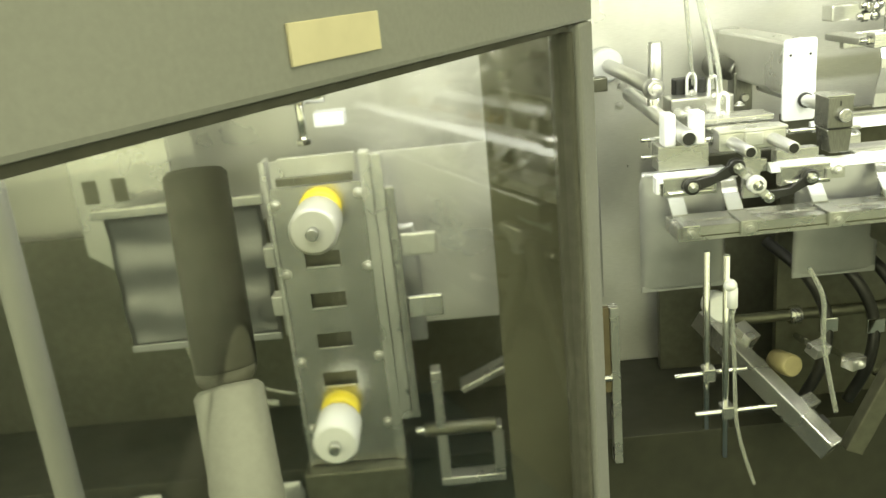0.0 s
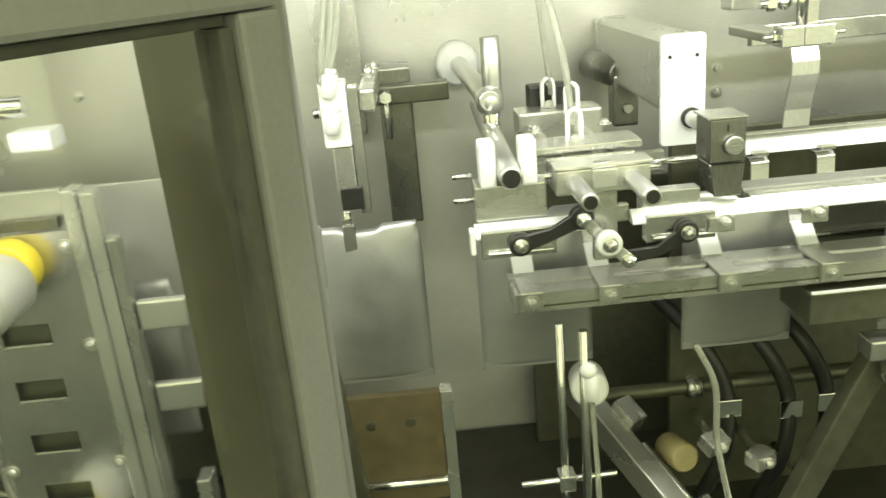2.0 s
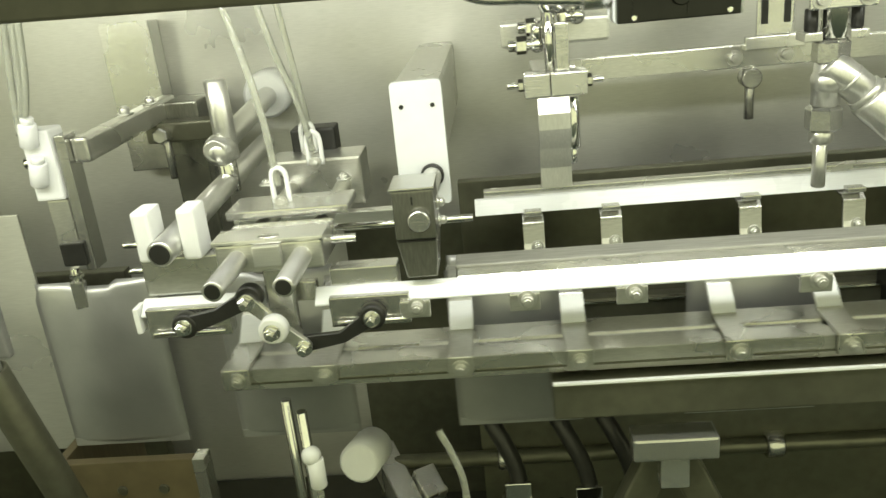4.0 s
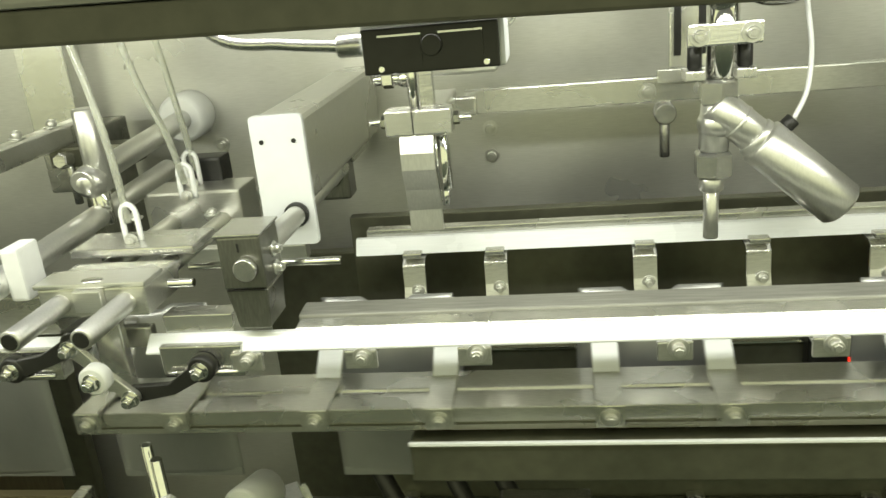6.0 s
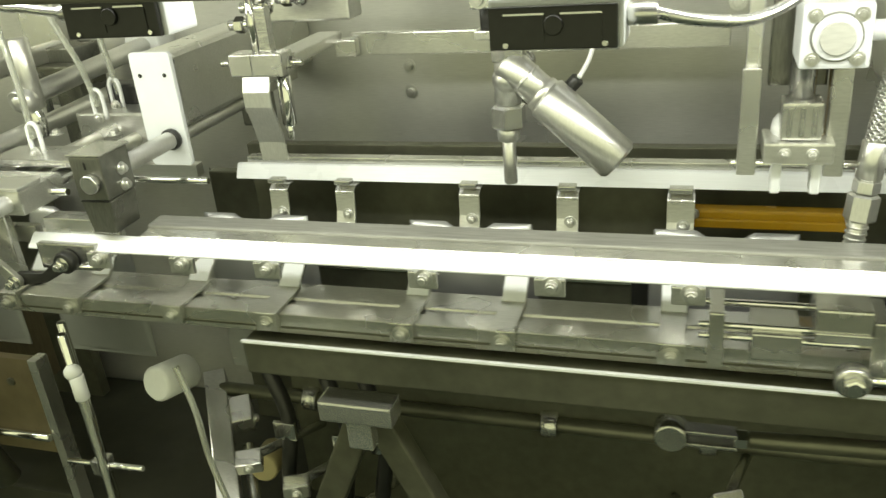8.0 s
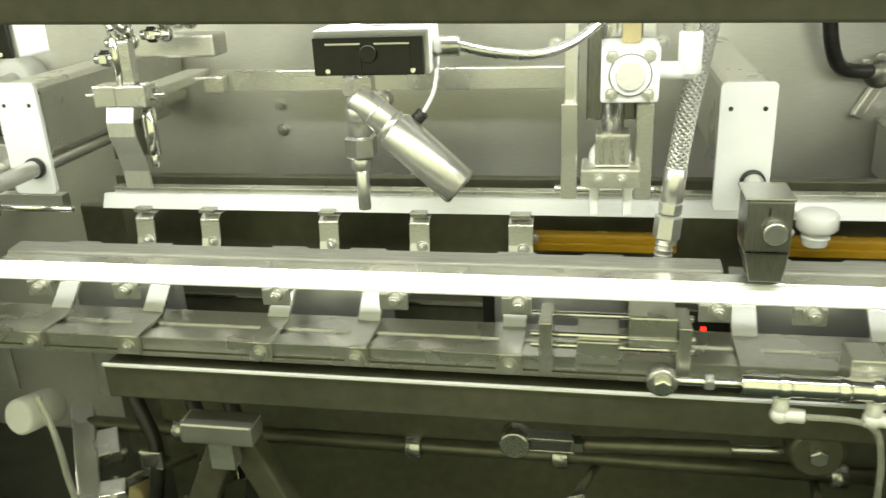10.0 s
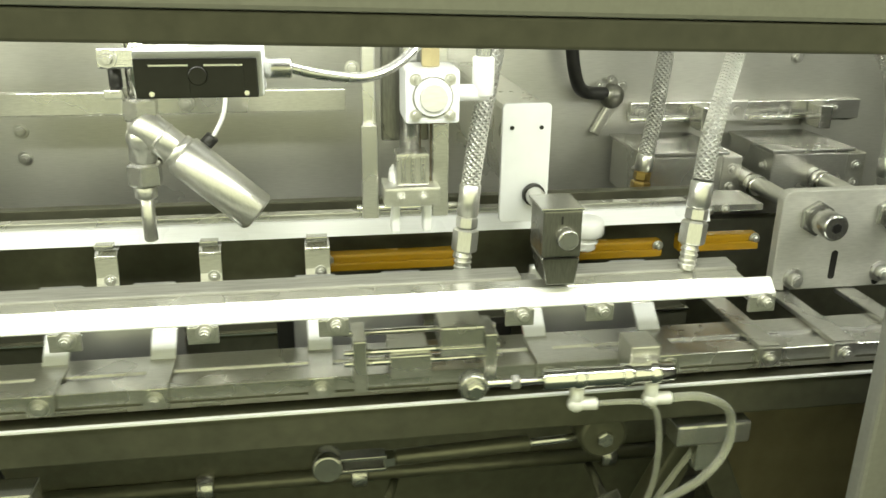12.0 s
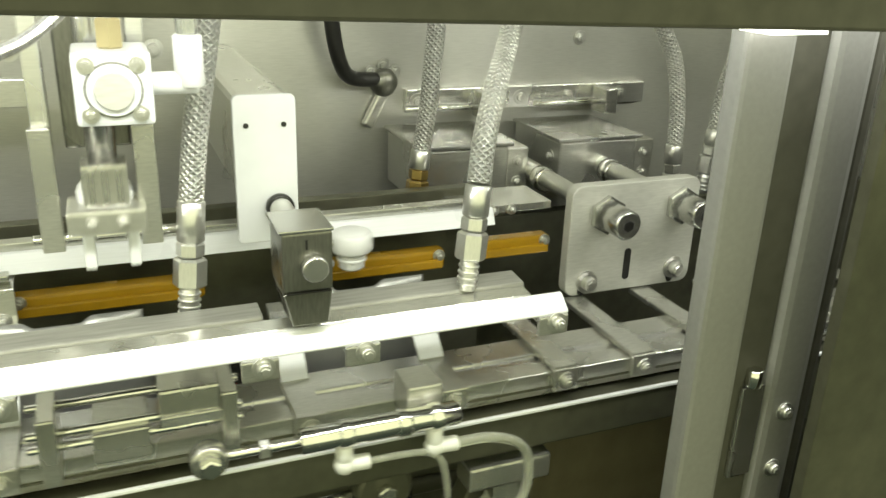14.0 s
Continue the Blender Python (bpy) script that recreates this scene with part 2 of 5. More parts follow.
def bolt(parent, p, r=0.0045, d=(0, -1, 0), h=0.005, washer=True, material=None):
    p, d = Vector(p), Vector(d)
    bm = B()
    if washer:
        cy(bm, p, p + d * 0.0015, r * 1.6, 16)
    cy(bm, p + d * 0.001, p + d * (0.001 + h), r, 14)
    hx(bm, p + d * h, p + d * (h + 0.0025), r * 0.62)
    return part("bolt", bm, material or SATIN, parent)


def moved(ob, dx, dy, dz):
    """Shifts a whole thing after its parts are in place."""
    ob.location = Vector(ob.location) + Vector((dx, dy, dz))


def wall_panel(name, x0, x1, y0, y1, z0, z1, material, label):
    return solo(name, bx(B(), x0, x1, y0, y1, z0, z1, 0.0), material, label, "wall", "", "structure")


# ---- the cabinet ----
wall_panel("wall_back", -1.7, 2.2, 0.465, 0.49, -0.9, 0.8, WALL, "brushed stainless steel rear panel of the machine cabinet")
wall_panel("wall_left", -1.72, -1.7, -0.25, 0.465, -0.9, 0.8, FRAME, "grey painted end panel of the cabinet")
wall_panel("wall_right", 2.2, 2.22, -0.25, 0.465, -0.9, 0.8, FRAME, "grey painted end panel of the cabinet")
solo("ceiling", bx(B(), -1.7, 2.2, -0.26, 0.465, 0.8, 0.82, 0), FRAME, "grey painted roof panel of the cabinet", "ceiling", "", "structure")
solo("floor", bx(B(), -6, 6, -6, 3, -0.95, -0.9, 0), FLOOR, "dark teal coated floor under the machine", "floor", "", "structure")
for px, pz in ((-0.19, 0.078), (-0.194, 0.040), (-0.615, 0.240), (-0.779, 0.122), (1.238, 0.160), (0.169, 0.076), (0.169, 0.040), (0.979, 0.027)):
    w = thing("wall_bolt", (px, 0.465, pz), "steel hexagon bolt on the rear panel", "bolt", "rear panel bolts")
    bolt(w, (px, 0.465, pz), 0.006, (0, -1, 0), 0.006)

TILT = pose(0.12, 0.018, 0.2612, 0, 1.25, 0)
solo("header_beam", bx(B(), -0.53, 1.9, -0.205, -0.160, 0.0185, 0.16, 0.003, TILT), FRAME, "grey powder coated header beam over the door opening", "beam", "", "structure")
solo("header_gasket", bx(B(), -0.53, 1.9, -0.203, -0.164, 0.0, 0.018, 0.002, TILT), GASKET, "black rubber seal under the header beam", "seal", "", "structure")


def post(name, x0, x1, y0, y1, z0, z1, label):
    g = tagged(new(name), label, "post", "", "structure")
    g.location = (x0, y0, z0)
    part("profile", bx(B(), x0, x1, y0, y1, z0, z1, 0.004), FRAME, g)
    return g


left_post = post("post_left", -0.397, -0.376, -0.190, -0.165, -0.9, 0.42, "grey aluminium corner post with a rubber groove")
part("groove", bx(B(), -0.416, -0.3975, -0.184, -0.170, -0.9, 0.42, 0.001), GASKET, left_post)
right_post = tagged(new("post_right"), "grey painted right-hand post with a rubber groove", "post", "", "structure")
right_post.location = (1.02, -0.095, -0.9)
part("profile", bx(B(), 1.018, 1.0595, -0.096, -0.078, -0.9, 0.42, 0.004), FRAME, right_post)
part("gasket", bx(B(), 1.060, 1.0915, -0.092, -0.080, -0.9, 0.42, 0.001), GASKET, right_post)
part("outer_profile", bx(B(), 1.092, 1.1285, -0.100, -0.078, -0.9, 0.42, 0.006), FRAME, right_post)
part("seal", bx(B(), 1.129, 1.142, -0.096, -0.080, -0.9, 0.42, 0.004), GASKET, right_post)
# dark sheet added to stand in for the unlit area beyond the post
part("side_shade_sheet", bx(B(), 1.087, 2.1, -0.152, -0.142, -0.9, 0.42, 0.001), DARKSTEEL, right_post)
hinge = thing("hinge", (1.08, -0.095, -0.07), "brushed steel door hinge with two screws", "hinge")
part("leaf", bx(B(), 1.068, 1.0905, -0.0965, -0.0925, -0.118, -0.036, 0.002), STEEL, hinge)
part("pin", cy(B(), (1.077, -0.096, -0.035), (1.077, -0.096, -0.020), 0.0065), CHROME, hinge)
bolt(hinge, (1.110, -0.100, -0.061), 0.0048)
bolt(hinge, (1.109, -0.100, -0.114), 0.0048)
lamp_end = thing("led_strip", (1.01, -0.1, 0.234), "short white LED strip under the header", "lamp")
part("diffuser", bx(B(), 1.006, 1.050, -0.128, -0.098, 0.2335, 0.2365, 0.001), LEDS, lamp_end)

# the left door, swung wide open on its hinge at the left post
DOOR = pose(-0.388, -0.215, -0.003, 0, 0, 57.5)
door = tagged(new("door_1"), "grey framed machine door standing open with a clear polycarbonate window", "door", "", "structure")
door.location = (-0.385, -0.215, -0.8)
part("top_rail", bx(B(), -0.765, 0.0, -0.018, 0.018, 0.2515, 0.42, 0.004, DOOR), FRAME, door)
part("window_seal", bx(B(), -0.7455, -0.038, -0.007, 0.007, 0.244, 0.251, 0.002, DOOR), GASKET, door)
part("hinge_stile", bx(B(), -0.0375, 0.0, -0.018, 0.018, -0.8, 0.251, 0.004, DOOR), FRAME, door)
part("stile_seal", bx(B(), -0.050, -0.038, -0.012, 0.012, -0.8, 0.2435, 0.003, DOOR), GASKET, door)
part("lock_stile", bx(B(), -0.762, -0.749, -0.004, 0.003, -0.8, 0.251, 0.002, DOOR), FRAME, door)
pane = part("pane", bx(B(), -0.7455, -0.045, -0.002, 0.002, -0.8, 0.246, 0, DOOR), PANE, door, "clear polycarbonate window")
pane.visible_shadow = False
label_bm = bx(B(), -0.476, -0.386, -0.0205, -0.0183, 0.267, 0.292, 0.001, DOOR)
part("sticker", label_bm, STICKER, door, "blank beige paper label")
bm = cy(B(), (-0.689, -0.667, 0.093), (-0.696, -0.631, 0.210), 0.019, 32)
ball(bm, (-0.689, -0.667, 0.093), 0.019, (1, 1, 0.6))
grip_bar = part("handle", bm, GASKET, door, "dark olive round grip handle")
part("handle_sleeve", cy(B(), (-0.675, -0.716, -0.002), (-0.688, -0.671, 0.085), 0.0215, 28), FRAME, grip_bar, "pale grey handle sleeve")
stile2 = thing("side_post", (-1.08, -0.2, -0.9), "pale grey painted tube post beside the door", "post", "", "structure")
part("tube", cy(B(), (-1.075, -0.2, -0.9), (-1.055, -0.2, 0.5), 0.017, 20), FRAME, stile2)
partition = thing("partition", (-0.48, 0.0, -0.3), "smoked acrylic partition beside the pouch magazine", "panel")
part("sheet", bx(B(), -0.493, -0.404, -0.150, -0.144, -0.75, 0.24, 0.001), SMOKE, partition)

# dark base under the pouch lane; dark sheets added behind stand in for shade
solo("lane_shade_sheet", bx(B(), 0.03, 1.0, 0.245, 0.26, -0.6, 0.034, 0.001), DARKSTEEL, "dark sheet standing in for the shade behind the pouch lane", "panel", "", "structure")
rear_edge = thing("rear_guide_edge", (0.1, 0.22, -0.11), "thin bright steel edge of the lower rear guide", "rail")
part("edge", bx(B(), 0.05, 0.99, 0.214, 0.222, -0.1125, -0.1095, 0.0005), CHROME, rear_edge)
part("guide", bx(B(), 0.05, 0.99, 0.218, 0.2445, -0.145, -0.1128, 0.001), DARKSTEEL, rear_edge)
solo("base_plate", bx(B(), -1.6, 2.1, 0.16, 0.46, -0.899, -0.5, 0.002), DARKBASE, "dark olive machine base below the drives", "plate", "", "structure")
solo("left_shade_sheet", bx(B(), -1.6, -0.46, 0.40, 0.42, -0.5, -0.10, 0.002), DARKSTEEL, "dark sheet standing in for the shade below the film feed", "panel", "", "structure")
solo("lower_shade_sheet", bx(B(), -0.14, 2.1, 0.40, 0.42, -0.5, -0.06, 0.002), DARKSTEEL, "dark sheet standing in for the shade behind the drive linkages", "panel", "", "structure")


# ---- pouch lane rails ----
front_rail = thing("front_rail", (-0.245, 0, 0.01), "bright milled steel guide rail along the pouch lane", "rail")
RAIL_SECTION = [(-0.003, 0.0020), (-0.0035, 0.0040), (0.0085, 0.0145), (0.012, 0.0150), (0.012, 0.0020)]
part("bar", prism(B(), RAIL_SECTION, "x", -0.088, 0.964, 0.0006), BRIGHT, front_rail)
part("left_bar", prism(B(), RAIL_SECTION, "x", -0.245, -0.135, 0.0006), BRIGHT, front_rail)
part("bridge", bx(B(), -0.135, -0.088, 0.0125, 0.022, 0.002, 0.020, 0.001), ALU, front_rail)
strip = thing("guide_strip", (0.03, 0.02, 0.02), "dull grey scuffed aluminium guide strip behind the rail", "strip")
part("strip", prism(B(), [(0.0295, 0.006), (0.0295, 0.0172), (0.031, 0.0190), (0.053, 0.0205), (0.055, 0.006)], "x", 0.035, 0.727, 0.0008), DULL, strip)
part("end_strip", prism(B(), [(0.0295, 0.006), (0.0295, 0.0172), (0.031, 0.0190), (0.053, 0.0205), (0.055, 0.006)], "x", 0.775, 0.94, 0.0008), DULL, strip)
part("front_strip", prism(B(), [(0.0125, 0.004), (0.0125, 0.0152), (0.029, 0.0165), (0.029, 0.004)], "x", 0.037, 0.938, 0.0006), ALU, strip)
part("left_strip", bx(B(), -0.075, -0.015, 0.0125, 0.032, 0.006, 0.030, 0.001), ALU, strip)
back_rail = thing("back_rail", (0.05, 0.15, 0.03), "bright milled steel rear guide rail of the pouch lane", "rail")
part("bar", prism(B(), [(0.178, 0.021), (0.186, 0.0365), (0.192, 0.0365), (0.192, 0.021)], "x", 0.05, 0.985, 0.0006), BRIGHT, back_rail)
part("ledge", bx(B(), 0.06, 0.96, 0.1925, 0.206, 0.030, 0.043, 0.001), ALU, back_rail)
part("left_bar", bx(B(), -0.21, 0.0, 0.178, 0.192, 0.021, 0.0365, 0.001), RAIL, back_rail)
part("slide_rod", cy(B(), (-0.1, 0.125, 0.038), (0.05, 0.125, 0.038), 0.004), CHROME, back_rail)
moved(back_rail, 0, 0, -0.007)
for cx in (0.0, 0.094, 0.184, 0.334, 0.444, 0.553, 0.717, 0.791, 0.948):
    c = thing("rail_clip", (cx, -0.004, 0), "small bright steel clip bolted under the rail", "clip", "rail clips")
    bm = bx(B(), cx - 0.013, cx + 0.013, -0.009, -0.0045, -0.012, 0.0040, 0.0012)
    bx(bm, cx - 0.013, cx + 0.013, -0.009, 0.008, -0.0015, 0.0015, 0.0008)
    part("plate", bm, ALU, c)
    bolt(c, (cx + 0.002, -0.009, -0.001), 0.0052, (0, -1, 0), 0.006)
for cx in (0.110, 0.190, 0.330, 0.432, 0.541):
    c = thing("rear_hook", (cx, 0.145, 0.03), "bent steel strap hook hanging from the rear rail", "hook", "rear hooks")
    w = 0.026 if cx > 0.5 else 0.022
    part("strap", strap(B(), [(0.188, 0.0205), (0.170, 0.0205), (0.163, 0.016), (0.161, -0.006), (0.156, -0.018), (0.146, -0.024)], cx, w, 0.003), ALU, c)
    part("pad", bx(B(), cx - w / 2 + 0.002, cx + w / 2 - 0.002, 0.159, 0.171, 0.0242, 0.0290, 0.001), ALU, c)
    bolt(c, (cx + 0.003, 0.160, -0.009), 0.004)
    moved(c, 0, 0, -0.008)


# ---- link mechanism and slide unit on the left ----
def link(parent, a, b, r, y, material, bow=0.0):
    a, b = Vector(a), Vector(b)
    d = (b - a).normalized()
    n = Vector((-d[1], d[0]))
    pts = []
    base = math.atan2(d[1], d[0])
    for k in range(9):
        t = base + math.pi / 2 + math.pi * k / 8
        pts.append((a[0] + r * math.cos(t), a[1] + r * math.sin(t)))
    m = (a + b) / 2 - n * bow
    pts.append(tuple(m - n * r * 0.7))
    for k in range(9):
        t = base - math.pi / 2 + math.pi * k / 8
        pts.append((b[0] + r * math.cos(t), b[1] + r * math.sin(t)))
    pts.append(tuple(m + n * r * 0.7))
    return part("link", prism(B(), pts, "y", y, y + 0.006, 0.0006), material, parent)


toggle = thing("toggle_linkage", (-0.12, -0.02, 0), "black and silver toggle links with white roller and nuts", "linkage")
link(toggle, (-0.202, -0.003), (-0.141, 0.019), 0.0085, -0.016, BLACK, 0.003)
link(toggle, (-0.141, 0.019), (-0.098, -0.027), 0.0065, -0.0225, ALU)
link(toggle, (-0.098, -0.027), (-0.037, -0.006), 0.0075, -0.016, BLACK, 0.007)
for lx, lz, lr in ((-0.202, -0.003, 0.0115), (-0.037, -0.006, 0.0115), (-0.141, 0.019, 0.012)):
    part("hub", cy(B(), (lx, -0.017, lz), (lx, -0.005, lz), lr, 24), BLACK, toggle)
part("roller", cy(B(), (-0.119, -0.036, -0.004), (-0.119, -0.023, -0.004), 0.0125, 24), PLASTIC, toggle, "white plastic roller")
for lx, ly, lz in ((-0.202, -0.017, -0.003), (-0.141, -0.0225, 0.019), (-0.119, -0.036, -0.004), (-0.098, -0.0225, -0.027), (-0.037, -0.017, -0.006)):
    bm = cy(B(), (lx, ly, lz), (lx, ly - 0.0015, lz), 0.0075, 18)
    hx(bm, (lx, ly - 0.0015, lz), (lx, ly - 0.007, lz), 0.0062)
    cy(bm, (lx, ly - 0.007, lz), (lx, ly - 0.011, lz), 0.0035, 12)
    part("nut", bm, CHROME, toggle)
for a, b in ((-0.24, -0.165), (-0.075, -0.005)):
    part("slot_plate", bx(B(), a, b, -0.0045, 0.012, -0.018, 0.0095, 0.001), STEEL, toggle)
    part("slot_rod", cy(B(), (a + 0.006, -0.008, -0.012), (b - 0.004, -0.008, -0.012), 0.002, 10), CHROME, toggle)
part("hanger", bx(B(), -0.128, -0.104, -0.006, 0.004, -0.03, 0.05, 0.0015), ALU, toggle)

slide = thing("slide_unit", (-0.12, 0.05, 0.04), "aluminium slide carriage on two round guide rods", "slide")
for rx in (-0.146, -0.09):
    bm = cy(B(), (rx, -0.078, 0.053), (rx, 0.30, 0.053), 0.0085, 20)
    part("guide_rod", bm, SATIN, slide)
    part("rod_end", cy(B(), (rx, -0.0787, 0.053), (rx, -0.076, 0.053), 0.0065, 18), BLACK, slide)
part("carriage", bx(B(), -0.164, -0.072, -0.01, 0.05, 0.041, 0.066, 0.002), ALU, slide)
part("top_plate", bx(B(), -0.166, -0.070, -0.012, 0.02, 0.0665, 0.0705, 0.001), RAIL, slide)
part("tongue", bx(B(), -0.130, -0.106, -0.018, -0.0105, 0.048, 0.066, 0.001), RAIL, slide)
part("rear_plate", bx(B(), -0.175, -0.06, 0.06, 0.11, 0.066, 0.074, 0.0015), ALU, slide)
part("rear_block", bx(B(), -0.17, -0.068, 0.20, 0.25, 0.03, 0.085, 0.003), ALU, slide)
part("bumper", bx(B(), -0.15, -0.10, 0.24, 0.27, 0.08, 0.11, 0.003), BLACK, slide)
part("chrome_rail", cy(B(), (-0.19, 0.03, 0.052), (-0.05, 0.03, 0.052), 0.004), CHROME, slide)
part("pad", ball(B(), (-0.118, -0.004, 0.0705), 0.006, (1.6, 1, 0.3)), CHROME, slide)
for fx, fy, fz in ((-0.126, 0.085, 0.072), (-0.110, 0.175, 0.085), (-0.128, 0.23, 0.085)):
    bm = B()
    tube(bm, [(fx - 0.007, fy, fz), (fx - 0.007, fy, fz + 0.025), (fx - 0.005, fy, fz + 0.032), (fx, fy, fz + 0.035), (fx + 0.005, fy, fz + 0.032), (fx + 0.007, fy, fz + 0.025), (fx + 0.007, fy, fz)], 0.0026, 8, 3)
    part("fork", bm, PLASTIC, slide, "white slotted fork")
    bolt(slide, (fx, fy - 0.004, fz + 0.003), 0.004)
for sx in (-0.158, -0.078):
    bolt(slide, (sx, 0.15, 0.074), 0.005, (0, 0, 1), 0.004)
for pts in ([(-0.128, 0.085, 0.09), (-0.133, 0.09, 0.15), (-0.15, 0.10, 0.23), (-0.19, 0.12, 0.36)], [(-0.112, 0.175, 0.10), (-0.118, 0.17, 0.15), (-0.135, 0.16, 0.22), (-0.165, 0.17, 0.36)], [(-0.124, 0.23, 0.10), (-0.13, 0.23, 0.16), (-0.15, 0.22, 0.36)]):
    solo("air_hose", tube(B(), pts, 0.0035, 10), TUBE, "clear plastic air hose running up from the slide unit", "hose", "air hoses")

stand = thing("clamp_stand", (-0.21, 0.17, 0.05), "polished rod stand with cross clamps on the rear panel", "stand")
part("upright", cy(B(), (-0.2, 0.172, 0.11), (-0.2, 0.172, 0.193), 0.0115, 24), SATIN, stand)
part("joint", ball(B(), (-0.205, 0.165, 0.122), 0.017), SATIN, stand)
part("arm", cy(B(), (-0.206, 0.15, 0.124), (-0.222, 0.46, 0.135), 0.0125, 24), SATIN, stand)
part("bush", cy(B(), (-0.222, 0.42, 0.134), (-0.222, 0.465, 0.135), 0.031, 28), PLASTIC, stand, "white plastic bush")
part("neck", cy(B(), (-0.203, 0.172, 0.075), (-0.203, 0.172, 0.112), 0.010, 20), CHROME, stand)
part("lower_arm", cy(B(), (-0.207, -0.023, 0.078), (-0.205, 0.33, 0.092), 0.0115, 24), SATIN, stand)
part("arm_end", cy(B(), (-0.207, -0.0238, 0.078), (-0.207, -0.021, 0.078), 0.009, 20), BLACK, stand)
moved(stand, -0.001, 0.004, -0.012)
saddle = thing("rod_saddle", (-0.21, 0.02, 0.03), "white plastic saddle block on the rail end", "block")
part("base", bx(B(), -0.242, -0.17, 0.0125, 0.05, 0.016, 0.052, 0.002), ALU, saddle)
for sx in (-0.228, -0.188):
    part("cheek", bx(B(), sx - 0.008, sx + 0.008, 0.0, 0.03, 0.0525, 0.098, 0.003), PLASTIC, saddle)
for sz in (0.035, 0.06):
    part("side_pin", cy(B(), (-0.262, 0.03, sz), (-0.2425, 0.03, sz), 0.003, 10), CHROME, saddle)
part("end_stop", bx(B(), -0.2505, -0.2455, -0.006, 0.012, -0.012, 0.012, 0.001), PLASTIC, saddle)


# ---- clamp stations ----
def station(kx, kz, px, ptop, pbot):
    c = thing("clamp_block", (kx, 0.0, 0.03), "black split clamp block with turned knob on a steel shaft", "clamp", "clamp blocks")
    x0, x1 = kx - 0.0215, kx + 0.0135
    body = part("body", bx(B(), x0, x1, 0.0, 0.042, kz - 0.018, kz + 0.025, 0.0015), BLOCK, c)
    part("jaw", prism(B(), [(x0, kz - 0.019), (x1, kz - 0.019), (x1 - 0.003, 0.0215), (x0 + 0.006, 0.0215)], "y", 0.001, 0.04, 0.001), BLOCK, c)
    part("top_plate", bx(B(), x0 - 0.002, x1 + 0.001, -0.001, 0.045, kz + 0.0252, kz + 0.0275, 0.0008), STEEL, c)
    part("knob", cy(B(), (kx, -0.008, kz), (kx, 0.0, kz), 0.0095, 24), STEEL, c, "turned steel knob")
    part("mark", bx(B(), x0 + 0.016, x0 + 0.0175, -0.0008, 0.0005, kz + 0.013, kz + 0.02, 0), BLACK, body)
    part("slot", bx(B(), x0 + 0.002, x1 - 0.002, -0.0008, 0.0005, kz - 0.0195, kz - 0.0185, 0), BLACK, body)
    part("shaft", cy(B(), (kx + 0.003, 0.042, kz + 0.003), (kx + 0.003, 0.30, kz + 0.003), 0.0092, 22), SATIN, c)
    for dz in (-0.010, 0.006):
        bolt(body, (x1, 0.026, kz + dz), 0.004, (1, 0, 0))
    a = thing("bracket_arm", (px, 0.135, pbot), "white faced bracket arm reaching to the rear panel", "bracket", "bracket arms")
    plate = part("face_plate", prism(B(), rounded(px - 0.025, px + 0.025, pbot, ptop, 0.005), "y", 0.130, 0.136, 0.0006), WHITE, a, "white painted face plate")
    part("arm", bx(B(), px - 0.023, px + 0.023, 0.1365, 0.464, pbot + 0.04, ptop - 0.002, 0.006), ALU, a)
    for hxx in (px - 0.015, px + 0.015):
        part("hole", cy(B(), (hxx, 0.1293, ptop - 0.024), (hxx, 0.1302, ptop - 0.024), 0.0022, 12, None, False), BLACK, plate)
    part("collar", cy(B(), (kx + 0.003, 0.122, kz + 0.003), (kx + 0.003, 0.1295, kz + 0.003), 0.0115, 24), BLACK, a)


station(0.011, 0.074, 0.0055, 0.1690, 0.046)
station(0.758, 0.066, 0.752, 0.1610, 0.039)
knuckle = thing("shaft_knuckle", (-0.011, 0.355, 0.075), "black shaft knuckle with a steel cross plate", "clamp")
part("barrel", cy(B(), (-0.030, 0.43, 0.105), (-0.006, 0.34, 0.100), 0.021, 24), BLOCK, knuckle)
part("jaw", bx(B(), -0.022, 0.012, 0.33, 0.365, 0.03, 0.10, 0.004), BLOCK, knuckle)
part("cross_plate", bx(B(), 0.012, 0.016, 0.35, 0.43, 0.07, 0.14, 0.001), STEEL, knuckle)
part("screw", cy(B(), (-0.004, 0.33, 0.055), (-0.004, 0.322, 0.055), 0.007, 16), STEEL, knuckle)

# ---- rear panel fittings ----
cab = thing("valve_box", (-0.38, 0.44, 0.12), "plain brushed steel box fixed to the rear panel", "box")
part("case", bx(B(), -0.414, -0.352, 0.424, 0.4645, 0.05, 0.245, 0.002), STEEL, cab)
part("cover", bx(B(), -0.416, -0.350, 0.421, 0.4235, 0.115, 0.247, 0.001), ALU, cab)
moved(cab, -0.010, 0, -0.015)


# ---- suction gripper ----
grip = thing("suction_gripper", (-0.385, 0.15, 0.13), "white pneumatic suction gripper on a grey arm", "gripper")
part("valve_body", bx(B(), -0.402, -0.372, 0.135, 0.165, 0.085, 0.158, 0.003), PLASTIC, grip)
for fz in (0.155, 0.115):
    bm = cy(B(), (-0.392, 0.132, fz - 0.012), (-0.386, 0.128, fz + 0.012), 0.009, 16)
    cy(bm, (-0.386, 0.128, fz + 0.012), (-0.384, 0.127, fz + 0.018), 0.0065, 16)
    part("push_fitting", bm, PLASTIC, grip)
part("cylinder", bx(B(), -0.395, -0.372, 0.14, 0.165, 0.03, 0.084, 0.002), ALU, grip)
part("side_rail", bx(B(), -0.371, -0.360, 0.14, 0.165, 0.005, 0.15, 0.001), STEEL, grip)
